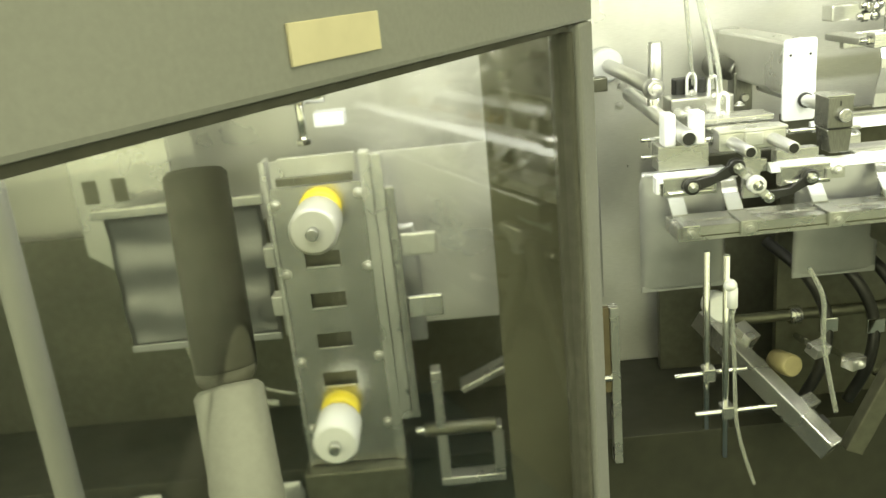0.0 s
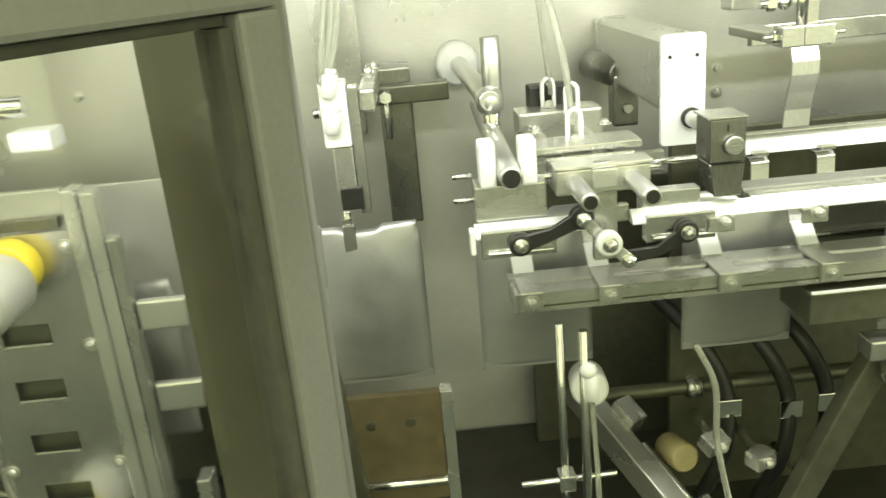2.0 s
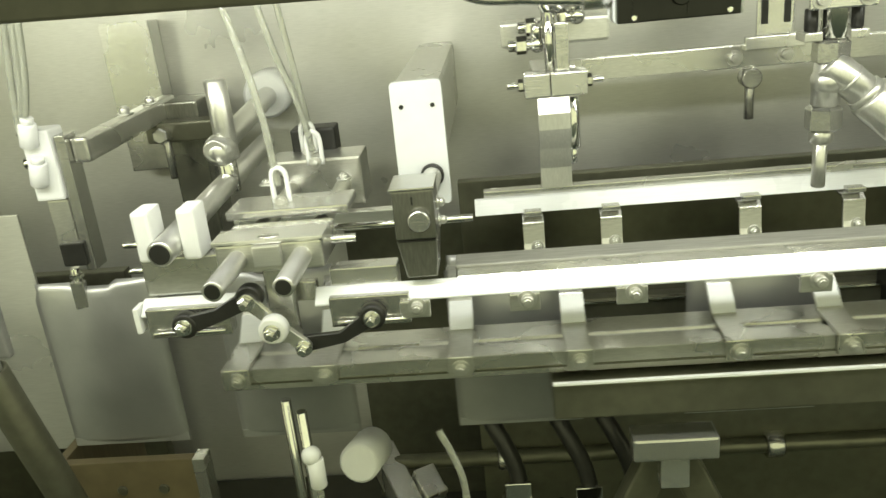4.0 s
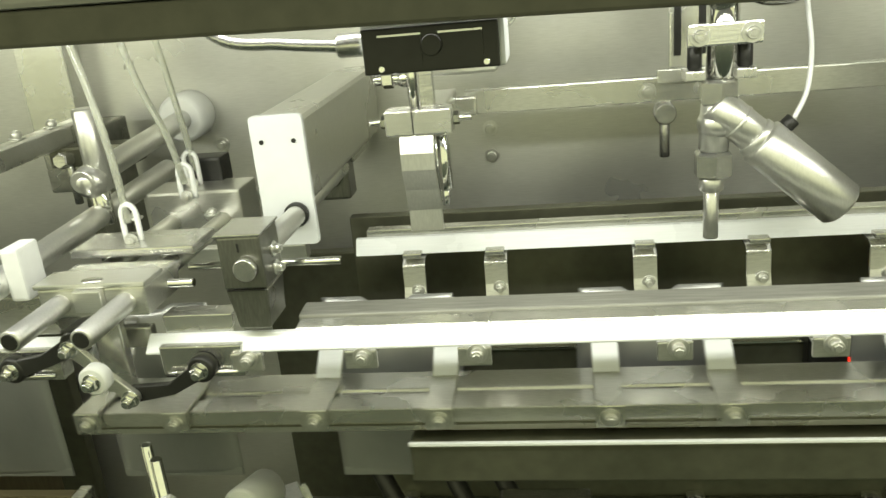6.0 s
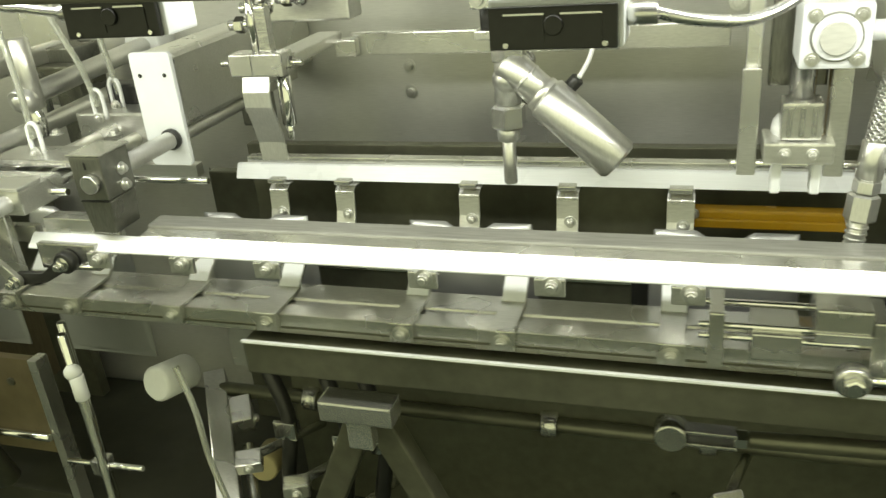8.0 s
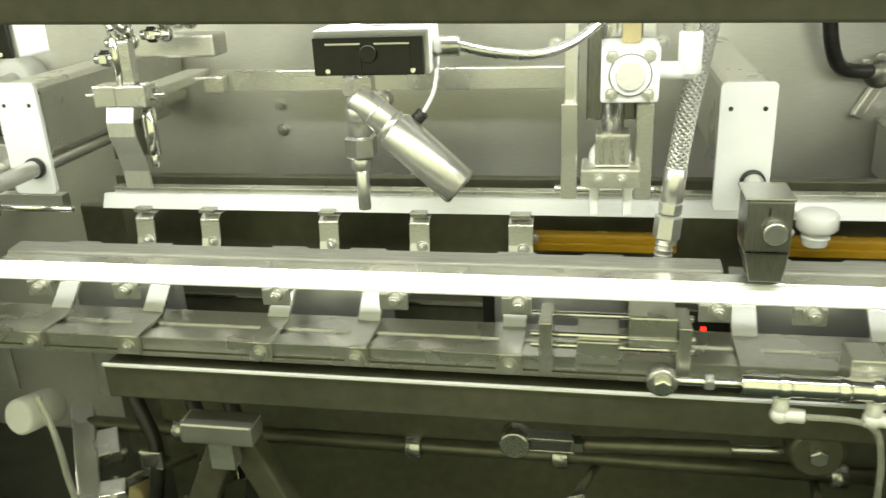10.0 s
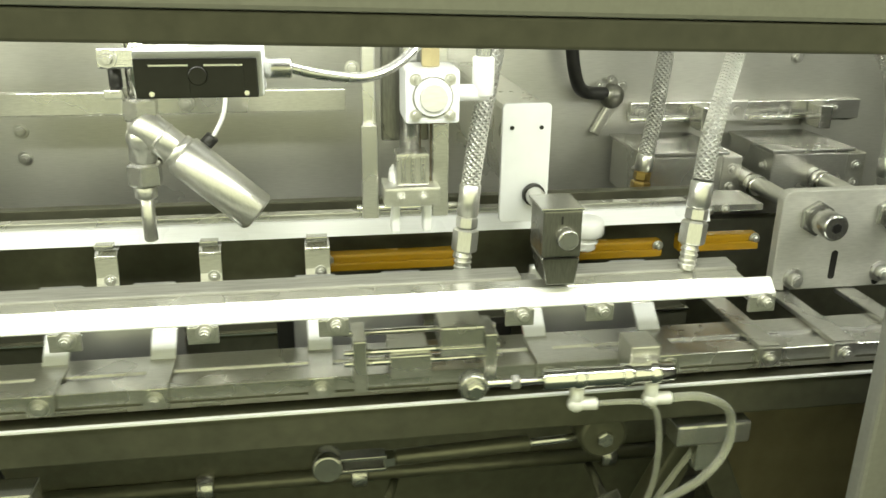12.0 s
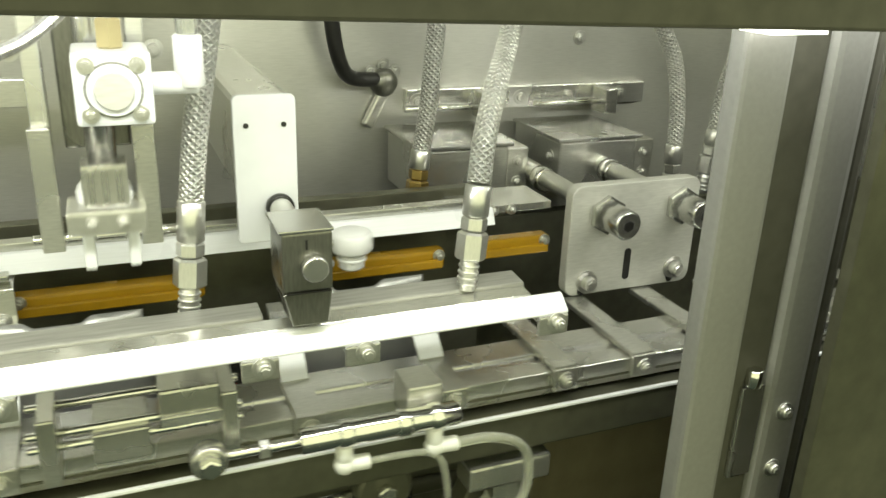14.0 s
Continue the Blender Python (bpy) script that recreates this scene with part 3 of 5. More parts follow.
part("black_body", bx(B(), -0.392, -0.366, 0.135, 0.165, 0.012, 0.038, 0.002), BLACK, grip)
part("arm", bx(B(), -0.36, -0.342, 0.15, 0.40, 0.118, 0.145, 0.004), ALU, grip)
part("cross_arm", bx(B(), -0.36, -0.25, 0.33, 0.36, 0.095, 0.12, 0.003), DARKSTEEL, grip)
part("post_plate", bx(B(), -0.345, -0.30, 0.36, 0.42, -0.08, 0.14, 0.003), BLOCK, grip)
part("stud", cy(B(), (-0.335, 0.33, 0.05), (-0.335, 0.33, 0.11), 0.005, 12), STEEL, grip)
part("stud_head", hx(B(), (-0.335, 0.33, 0.105), (-0.335, 0.31, 0.108), 0.010), STEEL, grip)
part("side_screw", cy(B(), (-0.412, 0.15, 0.123), (-0.402, 0.15, 0.123), 0.006, 12), CHROME, grip)
for bxx in (-0.352, -0.346):
    bolt(grip, (bxx, 0.27 if bxx < -0.35 else 0.33, 0.145), 0.006, (0, 0, 1), 0.007)
moved(grip, 0.007, 0, -0.006)
jaw = thing("gripper_finger", (-0.382, 0.15, 0.0), "steel gripper finger under the suction valve", "gripper")
bm = cy(B(), (-0.382, 0.148, 0.011), (-0.382, 0.148, -0.004), 0.005, 14)
hx(bm, (-0.382, 0.148, 0.004), (-0.382, 0.148, -0.001), 0.0075)
part("stem", bm, CHROME, jaw)
part("finger", bx(B(), -0.389, -0.374, 0.142, 0.150, -0.036, -0.004, 0.001), STEEL, jaw)
for dx in (-0.004, 0.004, 0.01):
    solo("air_hose", tube(B(), [(-0.388 + dx * 0.3, 0.128, 0.15), (-0.378 + dx, 0.125, 0.20), (-0.365 + dx, 0.12, 0.27), (-0.35 + dx, 0.12, 0.40)], 0.0035, 10), TUBE, "clear plastic air hose above the suction gripper", "hose", "air hoses")
clampL = thing("edge_clamp", (-0.40, 0.0, -0.02), "steel edge clamp on a dark swing arm", "clamp")
part("pad", bx(B(), -0.432, -0.378, 0.02, 0.03, -0.04, 0.028, 0.004), FRAME, clampL)
part("jaw", bx(B(), -0.425, -0.385, -0.01, 0.018, -0.012, 0.002, 0.001), RAIL, clampL)
part("block", bx(B(), -0.425, -0.388, -0.012, 0.02, -0.05, -0.024, 0.002), ALU, clampL)
part("swing_arm", cy(B(), (-0.405, 0.02, -0.05), (-0.385, 0.12, -0.45), 0.018, 16), DARKSTEEL, clampL)
bolt(clampL, (-0.388, 0.0, -0.035), 0.005, (1, 0, 0))
moved(clampL, -0.022, 0.01, -0.006)

# ---- transfer beam with its fingers, built where it rests at the right ----
beam = thing("transfer_beam", (0.6, 0.0, -0.09), "grey aluminium walking beam with bolted bent fingers", "beam")
part("channel", prism(B(), [(-0.004, -0.104), (-0.004, -0.0815), (0.018, -0.0815), (0.020, -0.0845), (0.030, -0.0845), (0.032, -0.0815), (0.064, -0.0815), (0.064, -0.104)], "x", -0.155, 1.60, 0.0008), ALU, beam)
part("front_groove", bx(B(), -0.150, 1.595, -0.0052, -0.0042, -0.0975, -0.0955, 0), DARKSTEEL, beam)
part("carrier", bx(B(), 0.165, 1.60, -0.020, 0.055, -0.146, -0.1085, 0.002), DARKSTEEL, beam, "dark oiled steel carrier bar")
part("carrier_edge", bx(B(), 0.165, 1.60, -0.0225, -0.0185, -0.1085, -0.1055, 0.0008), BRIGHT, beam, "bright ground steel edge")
FINGERS = (-0.137, -0.051, 0.080, 0.192, 0.338, 0.438, 0.590, 0.812, 0.937, 1.046, 1.130, 1.215, 1.300, 1.385, 1.470)
for n, fx in enumerate(FINGERS):
    if fx < 1.0:
        part("finger", strap(B(), [(-0.008, -0.0813), (0.044, -0.0813), (0.048, -0.0795), (0.073, -0.058), (0.078, -0.050), (0.082, -0.040), (0.091, -0.034), (0.102, -0.030)], fx, 0.024, 0.0035), ALU, beam, "bent steel finger")
        # thin white plate that paints the lamp's reflection onto the finger
        part("riser_glint", bx(B(), fx - 0.0118, fx + 0.0118, -0.0012, 0.0, -0.0165, 0.0150, 0.0003, pose(0, 0.0580, -0.0657, -49, 0, 0)), BRIGHT, beam, "white plate painted as the lamp's glint on the finger")
    else:
        part("flat_finger", bx(B(), fx - 0.012, fx + 0.012, -0.008, 0.125, -0.0813, -0.0755, 0.0012), ALU, beam)
    part("foot", bx(B(), fx - 0.0125, fx + 0.0125, -0.011, -0.0045, -0.099, -0.0775, 0.0012), ALU, beam)
    bolt(beam, (fx, -0.011, -0.089), 0.0052, (0, -1, 0), 0.005)

tool = thing("centring_cylinder", (0.7, -0.03, -0.08), "chrome air cylinder with sliding blocks on the transfer beam", "cylinder")
for px in (0.626, 0.748):
    part("end_plate", bx(B(), px - 0.006, px + 0.006, -0.032, 0.012, -0.099, -0.046, 0.0015), ALU, tool)
for rz, ry in ((-0.052, 0.0), (-0.063, -0.02), (-0.074, -0.02)):
    part("rod", cy(B(), (0.612, ry, rz), (0.758, ry, rz), 0.0032, 12), CHROME, tool)
part("block", bx(B(), 0.654, 0.692, -0.030, 0.03, -0.088, -0.064, 0.0015), ALU, tool)
part("block_top", bx(B(), 0.700, 0.741, -0.034, 0.012, -0.062, -0.036, 0.002), ALU, tool)
part("block_face", bx(B(), 0.700, 0.741, -0.0365, -0.0345, -0.064, -0.056, 0.0005), RAIL, tool)
part("wheel", cy(B(), (0.729, -0.052, -0.091), (0.729, -0.036, -0.091), 0.0135, 26), STEEL, tool)
part("wheel_nut", hx(B(), (0.729, -0.060, -0.091), (0.729, -0.052, -0.091), 0.008), CHROME, tool)
part("piston_rod", cy(B(), (0.738, -0.044, -0.091), (0.80, -0.044, -0.091), 0.0035, 12), CHROME, tool)
part("rod_nut", hx(B(), (0.765, -0.044, -0.091), (0.773, -0.044, -0.091), 0.0075), RAIL, tool)
part("barrel", cy(B(), (0.795, -0.044, -0.091), (0.925, -0.044, -0.091), 0.0098, 26), CHROME, tool)
for gx in (0.825, 0.872, 0.90):
    part("barrel_ring", cy(B(), (gx, -0.044, -0.091), (gx + 0.012, -0.044, -0.091), 0.0112, 26), CHROME, tool)
for gx in (0.83, 0.905):
    bm = cy(B(), (gx, -0.044, -0.101), (gx, -0.044, -0.118), 0.007, 14)
    ball(bm, (gx, -0.044, -0.119), 0.0085)
    cy(bm, (gx, -0.044, -0.119), (gx + 0.02, -0.046, -0.119), 0.0065, 14)
    part("elbow_fitting", bm, PLASTIC, tool)
part("mount", bx(B(), 0.885, 0.915, -0.034, 0.0, -0.100, -0.068, 0.002), ALU, tool)
part("air_line", tube(B(), [(0.925, -0.046, -0.119), (0.955, -0.05, -0.118), (0.985, -0.05, -0.135), (0.99, -0.05, -0.175), (0.965, -0.05, -0.215), (0.92, -0.03, -0.26)], 0.0045, 12), TUBE, tool)
part("thin_line", tube(B(), [(0.85, -0.046, -0.119), (0.90, -0.048, -0.122), (0.915, -0.048, -0.15), (0.92, -0.04, -0.22), (0.91, -0.02, -0.30)], 0.003, 10), TUBE, tool)

moved(tool, 0, 0, 0.014)

rod = thing("drive_rod", (0.6, 0.0, -0.18), "dark steel drive rod with a clevis and round knuckle", "rod")
bm = cy(B(), (0.658, 0.02, -0.183), (0.80, 0.02, -0.178), 0.0085, 18)
part("barrel", bm, DARKSTEEL, rod)
part("tip", cy(B(), (0.80, 0.02, -0.178), (0.85, 0.02, -0.176), 0.0045, 14), STEEL, rod)
part("nut", hx(B(), (0.645, 0.02, -0.1835), (0.658, 0.02, -0.183), 0.0095), CHROME, rod)
for dz in (-0.007, 0.007):
    part("fork_arm", bx(B(), 0.595, 0.648, 0.012, 0.028, -0.184 + dz - 0.0018, -0.184 + dz + 0.0018, 0.0008), STEEL, rod)
part("eye", cy(B(), (0.588, 0.008, -0.184), (0.588, 0.032, -0.184), 0.016, 24), STEEL, rod)
part("knuckle", cy(B(), (0.875, 0.0, -0.165), (0.875, 0.05, -0.165), 0.026, 24), DARKSTEEL, rod)
part("knuckle_bolt", hx(B(), (0.875, -0.008, -0.165), (0.875, 0.0, -0.165), 0.009), STEEL, rod)
moved(rod, 0.004, 0, -0.010)

# ---- foil pouches along the lane ----
def pouch_mesh():
    bm = bmesh.new()
    nx, nz, w, h = 16, 22, 0.138, 0.205
    grid = {}
    for side in (0, 1):
        for i in range(nx + 1):
            for k in range(nz + 1):
                u, v = i / nx, k / nz
                belly = 0.010 * math.sin(math.pi * u) ** 0.6 * (math.sin(math.pi * (1 - v) ** 0.7)) ** 0.8
                wr = 0.0016 * noise.noise(Vector((u * 5 + side * 9, v * 7, 1.3))) * math.sin(math.pi * u) * math.sin(math.pi * v)
                top = 0.0
                if v > 0.93:
                    top = -0.006 * (abs(u - 0.5) < 0.18) * (v - 0.93) / 0.07
                rx = 0.0
                if v > 0.95 and (u < 0.05 or u > 0.95):
                    rx = 0.004 if u < 0.5 else -0.004
                y = (belly + 0.0006) * (1 if side else -1) + wr
                grid[side, i, k] = bm.verts.new(((u - 0.5) * w + rx, y, (v - 1) * h + top))
    for side in (0, 1):
        for i in range(nx):
            for k in range(nz):
                q = [grid[side, i, k], grid[side, i + 1, k], grid[side, i + 1, k + 1], grid[side, i, k + 1]]
                f = bm.faces.new(q if not side else q[::-1])
                f.smooth = True
    for i in range(nx):
        for k, flip in ((0, 1), (nz, 0)):
            q = [grid[0, i, k], grid[0, i + 1, k], grid[1, i + 1, k], grid[1, i, k]]
            bm.faces.new(q[::-1] if flip else q)
    for k in range(nz):
        for i, flip in ((0, 0), (nx, 1)):
            q = [grid[0, i, k], grid[0, i, k + 1], grid[1, i, k + 1], grid[1, i, k]]
            bm.faces.new(q[::-1] if flip else q)
    bmesh.ops.recalc_face_normals(bm, faces=bm.faces[:])
    return bm


PY, PZ = 0.150, -0.017
pouches = []
first = thing("foil_pouch", (0, 0, 0), "grey foil stand-up pouch held upright between the rails", "pouch", "foil pouches")
part("bag", pouch_mesh(), FOIL, first)
bm = bx(B(), -0.068, 0.068, -0.0012, 0.0012, -0.205, -0.195, 0.0004)
part("bottom_seal", bm, FOIL, first)
for j in range(-4, 7):
    p = first if j == -4 else copy_thing(first, pose(0, PY, PZ))
    p.location = (-0.37 + 0.25 * j, PY, PZ)
    pouches.append((p, -0.368 + 0.25 * j))

# ---- caps ----
caps = []
cap0 = thing("screw_cap", (0, 0, 0), "ribbed white plastic screw cap with a short neck", "cap", "screw caps")
bm = cy(B(), (0, 0, 0.002), (0, 0, 0.021), 0.0195, 36)
for v in bm.verts:
    if 0.004 < v.co.z < 0.0195 and round(math.degrees(math.atan2(v.co.y, v.co.x)) / 10) % 2:
        v.co.x *= 0.965
        v.co.y *= 0.965
part("cap", bm, PLASTIC, cap0)
part("dome", ball(B(), (0, 0, 0.0195), 0.0165, (1, 1, 0.28)), PLASTIC, cap0)
bm = cy(B(), (0, 0, -0.014), (0, 0, 0.002), 0.0115, 28)
cy(bm, (0, 0, -0.006), (0, 0, -0.003), 0.0135, 28)
part("neck", bm, PLASTIC, cap0)
for n in range(-2, 8):
    c = cap0 if n == -2 else copy_thing(cap0, pose(0.630, 0.15, 0.35))
    c.location = (0.630, 0.15, 0.30)
    caps.append((c, n))

for a0, a1, zz, lab in ((0.541, 0.700, 0.0, "glossy amber polyurethane lane guide"), (0.785, 0.935, 0.0, "glossy amber polyurethane lane guide"), (0.955, 1.055, 0.004, "brown amber polyurethane lane guide")):
    g = thing("amber_guide", (a0, 0.16, zz), lab, "guide", "amber guides")
    part("bar", bx(B(), a0, a1, 0.196, 0.214, zz - 0.020, zz - 0.001, 0.003), AMBER, g)
    part("lip", bx(B(), a0 + 0.004, a1 - 0.004, 0.190, 0.1955, zz - 0.018, zz - 0.009, 0.0015), AMBER, g)
    for e in (a0 + 0.007, a1 - 0.007):
        bolt(g, (e, 0.196, zz - 0.006), 0.004)
    moved(g, 0.004, 0, -0.013)
slot_plate = thing("slotted_plate", (0.98, 0.2, 0.02), "short slotted steel plate over the amber guide", "plate")
part("plate", bx(B(), 0.955, 1.06, 0.20, 0.26, 0.018, 0.026, 0.001), ALU, slot_plate)
for sx in (0.972, 0.992, 1.012):
    bolt(slot_plate, (sx, 0.199, 0.0215), 0.0035)

# ---- filling gun ----
gun = thing("filling_nozzle", (0.382, 0.12, 0.0), "stainless filling nozzle with an angled valve cylinder", "nozzle")
gy = 0.127
part("stem", cy(B(), (0.378, gy, 0.003), (0.378, gy, 0.046), 0.0065, 20), SATIN, gun)
part("collar", cy(B(), (0.378, gy, 0.046), (0.378, gy, 0.060), 0.0105, 24), SATIN, gun)
part("lower_nut", hx(B(), (0.379, gy, 0.058), (0.379, gy, 0.081), 0.0165), STEEL, gun)
bm = cy(B(), (0.379, gy, 0.081), (0.381, gy, 0.122), 0.0125, 24)
ball(bm, (0.381, gy, 0.104), 0.0155)
part("body", bm, SATIN, gun)
part("upper_nut", hx(B(), (0.382, gy, 0.120), (0.382, gy, 0.142), 0.0165), STEEL, gun)
part("sight_tube", cy(B(), (0.385, gy, 0.142), (0.385, gy, 0.205), 0.0130, 24), CHROME, gun)
d0, d1 = Vector((0.378, gy - 0.002, 0.122)), Vector((0.482, gy - 0.012, 0.030))
bm = cy(B(), d0, d0.lerp(d1, 0.34), 0.0155, 28)
cy(bm, d0.lerp(d1, 0.18), d0.lerp(d1, 0.20), 0.0162, 28)
part("valve_neck", bm, SATIN, gun)
bm = cy(B(), d0.lerp(d1, 0.35), d1, 0.0205, 32)
cy(bm, d0.lerp(d1, 0.31), d0.lerp(d1, 0.36), 0.0175, 32)
part("valve_cylinder", bm, SATIN, gun)
part("clamp_bar", bx(B(), 0.354, 0.412, gy - 0.022, gy - 0.016, 0.170, 0.188, 0.002), RAIL, gun)
for cx in (0.363, 0.403):
    bolt(gun, (cx, gy - 0.022, 0.179), 0.0052)
    part("spring_screw", cy(B(), (cx, gy, 0.150), (cx, gy, 0.170), 0.006, 12), BLACK, gun)
    part("lug", bx(B(), cx - 0.009, cx + 0.007, gy - 0.012, gy + 0.012, 0.142, 0.150, 0.001), ALU, gun)
part("top_flange", cy(B(), (0.383, gy, 0.206), (0.383, gy, 0.213), 0.030, 30), SATIN, gun)
part("tri_clamp", ball(B(), (0.425, gy - 0.01, 0.206), 0.024, (1, 0.5, 0.42)), CHROME, gun)
part("cable_boss", cy(B(), (0.435, gy + 0.004, 0.094), (0.444, gy + 0.004, 0.103), 0.0065, 14), BLACK, gun)
part("cable", tube(B(), [(0.444, gy + 0.004, 0.103), (0.455, gy + 0.01, 0.125), (0.458, gy + 0.015, 0.16), (0.452, gy + 0.02, 0.21), (0.44, gy + 0.02, 0.30)], 0.0022, 8), PLASTIC, gun)
part("riser", cy(B(), (0.383, gy, 0.213), (0.383, gy, 0.50), 0.018, 20), SATIN, gun)
moved(gun, 0.005, 0.005, -0.005)

# ---- lift bar with the pouch opener ----
lift = thing("lift_bar", (0.3, 0.29, 0.09), "flat steel lift bar carrying the opener and nozzle slide", "bar")
part("bar", bx(B(), 0.155, 0.578, 0.30, 0.312, 0.078, 0.104, 0.0015), ALU, lift)
part("end_block", bx(B(), 0.142, 0.168, 0.285, 0.299, 0.080, 0.100, 0.002), ALU, lift)
part("slide_plate", bx(B(), 0.354, 0.418, 0.292, 0.2995, 0.098, 0.112, 0.001), RAIL, lift)
part("slide_body", bx(B(), 0.366, 0.406, 0.294, 0.2995, 0.112, 0.20, 0.002), RAIL, lift)
for sx in (0.374, 0.398):
    part("slide_slot", bx(B(), sx - 0.0035, sx + 0.0035, 0.2925, 0.2939, 0.125, 0.19, 0.001), BLACK, lift)
part("tie_rod", cy(B(), (0.362, 0.30, 0.02), (0.362, 0.30, 0.07), 0.0055, 12), STEEL, lift)
part("tie_eye", cy(B(), (0.362, 0.29, 0.067), (0.362, 0.31, 0.067), 0.0115, 20), STEEL, lift)
for bx_ in (0.345, 0.40):
    bolt(lift, (bx_, 0.30, 0.090), 0.0055)
moved(lift, 0.003, 0, -0.008)
opener = thing("pouch_opener", (0.137, 0.13, 0.06), "curved steel pouch opener blade with small air fittings", "opener")
part("clamp", bx(B(), 0.108, 0.132, 0.115, 0.14, 0.090, 0.112, 0.0015), ALU, opener)
part("clamp_half", bx(B(), 0.1325, 0.166, 0.115, 0.14, 0.090, 0.112, 0.0015), ALU, opener)
part("blade", strap(B(), [(0.118, 0.091), (0.112, 0.075), (0.112, 0.060), (0.120, 0.040), (0.126, 0.020), (0.127, 0.000)], 0.134, 0.030, 0.003), SATIN, opener, "curved mirror-like blade")
bm = cy(B(), (0.152, 0.14, 0.085), (0.152, 0.138, 0.035), 0.0075, 16)
cy(bm, (0.152, 0.138, 0.035), (0.152, 0.137, 0.02), 0.0055, 14, 0.003)
part("jet", bm, CHROME, opener)
for e, sgn in ((0.108, -1), (0.166, 1)):
    bm = hx(B(), (e, 0.128, 0.101), (e + sgn * 0.006, 0.128, 0.101), 0.006)
    cy(bm, (e, 0.128, 0.101), (e + sgn * 0.016, 0.128, 0.101), 0.003, 10)
    part("stud", bm, CHROME, opener)
bm = cy(B(), (0.133, 0.13, 0.112), (0.133, 0.13, 0.165), 0.0045, 14)
cy(bm, (0.133, 0.13, 0.165), (0.112, 0.14, 0.20), 0.0045, 14)
part("pipe", bm, CHROME, opener)
part("stem", bx(B(), 0.139, 0.151, 0.125, 0.137, 0.112, 0.155, 0.001), STEEL, opener)
for k, (ex, ey, ez) in enumerate(((0.12, 0.16, 0.150), (0.15, 0.18, 0.155), (0.135, 0.20, 0.175), (0.165, 0.21, 0.165), (0.11, 0.15, 0.135), (0.185, 0.24, 0.18))):
    bm = hx(B(), (ex - 0.007, ey, ez), (ex + 0.004, ey, ez), 0.0085)
    cy(bm, (ex - 0.014, ey, ez), (ex + 0.013, ey, ez), 0.0055, 14)
    ball(bm, (ex + 0.014, ey, ez), 0.0085)
    cy(bm, (ex + 0.014, ey, ez), (ex + 0.014, ey - 0.004, ez + 0.018), 0.006, 14)
    part("air_fitting", bm, CHROME, opener)
part("manifold", bx(B(), 0.09, 0.20, 0.215, 0.25, 0.125, 0.150, 0.003), ALU, opener)
part("carrier_arm", bx(B(), 0.12, 0.15, 0.142, 0.299, 0.088, 0.100, 0.002), ALU, opener)
part("lever", cy(B(), (0.10, 0.14, 0.205), (0.145, 0.135, 0.165), 0.0055, 14), STEEL, opener)
part("lever_ball", ball(B(), (0.10, 0.14, 0.207), 0.0095), STEEL, opener)
part("coil", tube(B(), [(0.19, 0.23, 0.19), (0.215, 0.23, 0.205), (0.225, 0.235, 0.185), (0.21, 0.24, 0.165), (0.19, 0.235, 0.175)], 0.0022, 8), TUBE, opener)
for k in range(3):
    part("air_line", tube(B(), [(0.125 + 0.02 * k, 0.17, 0.17), (0.13 + 0.025 * k, 0.19, 0.215), (0.11 + 0.03 * k, 0.22, 0.27), (0.10 + 0.03 * k, 0.25, 0.36)], 0.0025, 8), TUBE, opener)


# ---- photo sensors under the header ----
def sensor(x0, x1, z0, z1, side):
    s = thing("photo_sensor", (x0, -0.13, z0), "black fronted photo sensor with a white housing and cable", "sensor", "photo sensors")
    part("housing", bx(B(), x0, x1, -0.142, -0.108, z0, z1, 0.002), WHITE, s)
    face = part("face", bx(B(), x0 + 0.001, x1 - 0.003, -0.1465, -0.1422, z0 + 0.0005, z1 - 0.004, 0.001), BLACK, s)
    w = x1 - x0
    for u in (0.28, 0.70):
        part("slot_edge", bx(B(), x0 + w * u - w * 0.15, x0 + w * u + w * 0.15, -0.1475, -0.1462, z1 - 0.0085, z1 - 0.0075, 0), RAIL, face)
        part("window", bx(B(), x0 + w * u - w * 0.15, x0 + w * u + w * 0.15, -0.1472, -0.1463, z0 + 0.004, z1 - 0.009, 0), BLACK, face)
    part("dial", cy(B(), (x0 + w * 0.5, -0.1495, (z0 + z1) / 2), (x0 + w * 0.5, -0.1463, (z0 + z1) / 2), 0.0055, 18), BLACK, face)
    for u in (0.14, 0.87):
        part("screw", cy(B(), (x0 + w * u, -0.148, z0 + 0.0035), (x0 + w * u, -0.1462, z0 + 0.0035), 0.0018, 10), CHROME, face)
    e = x1 if side > 0 else x0
    zc = (z0 + z1) / 2 + 0.001
    part("gland", cy(B(), (e, -0.126, zc), (e + side * 0.017, -0.126, zc), 0.0065, 18), ALU, s)
    if side > 0:
        pts = [(e + 0.016, -0.126, zc), (e + 0.04, -0.12, zc - 0.006), (e + 0.07, -0.10, zc - 0.009), (e + 0.10, -0.07, zc + 0.004), (e + 0.13, -0.04, zc + 0.04), (e + 0.15, 0.0, zc + 0.10)]
    else:
        pts = [(e - 0.016, -0.126, zc), (e - 0.05, -0.12, zc + 0.003), (e - 0.09, -0.115, zc + 0.010), (e - 0.13, -0.10, zc + 0.05)]
    part("cable", tube(B(), pts, 0.0035, 12), RAIL, s, "armoured steel cable")
    part("stem", bx(B(), x0 + w * 0.4, x0 + w * 0.6, -0.125, -0.112, z1, 0.297, 0.002), ALU, s)
    part("mount", bx(B(), x0 + w * 0.35, x0 + w * 0.65, -0.160, -0.112, 0.2975, 0.307, 0.002), ALU, s)


sensor(0.156, 0.231, 0.2320, 0.2600, -1)
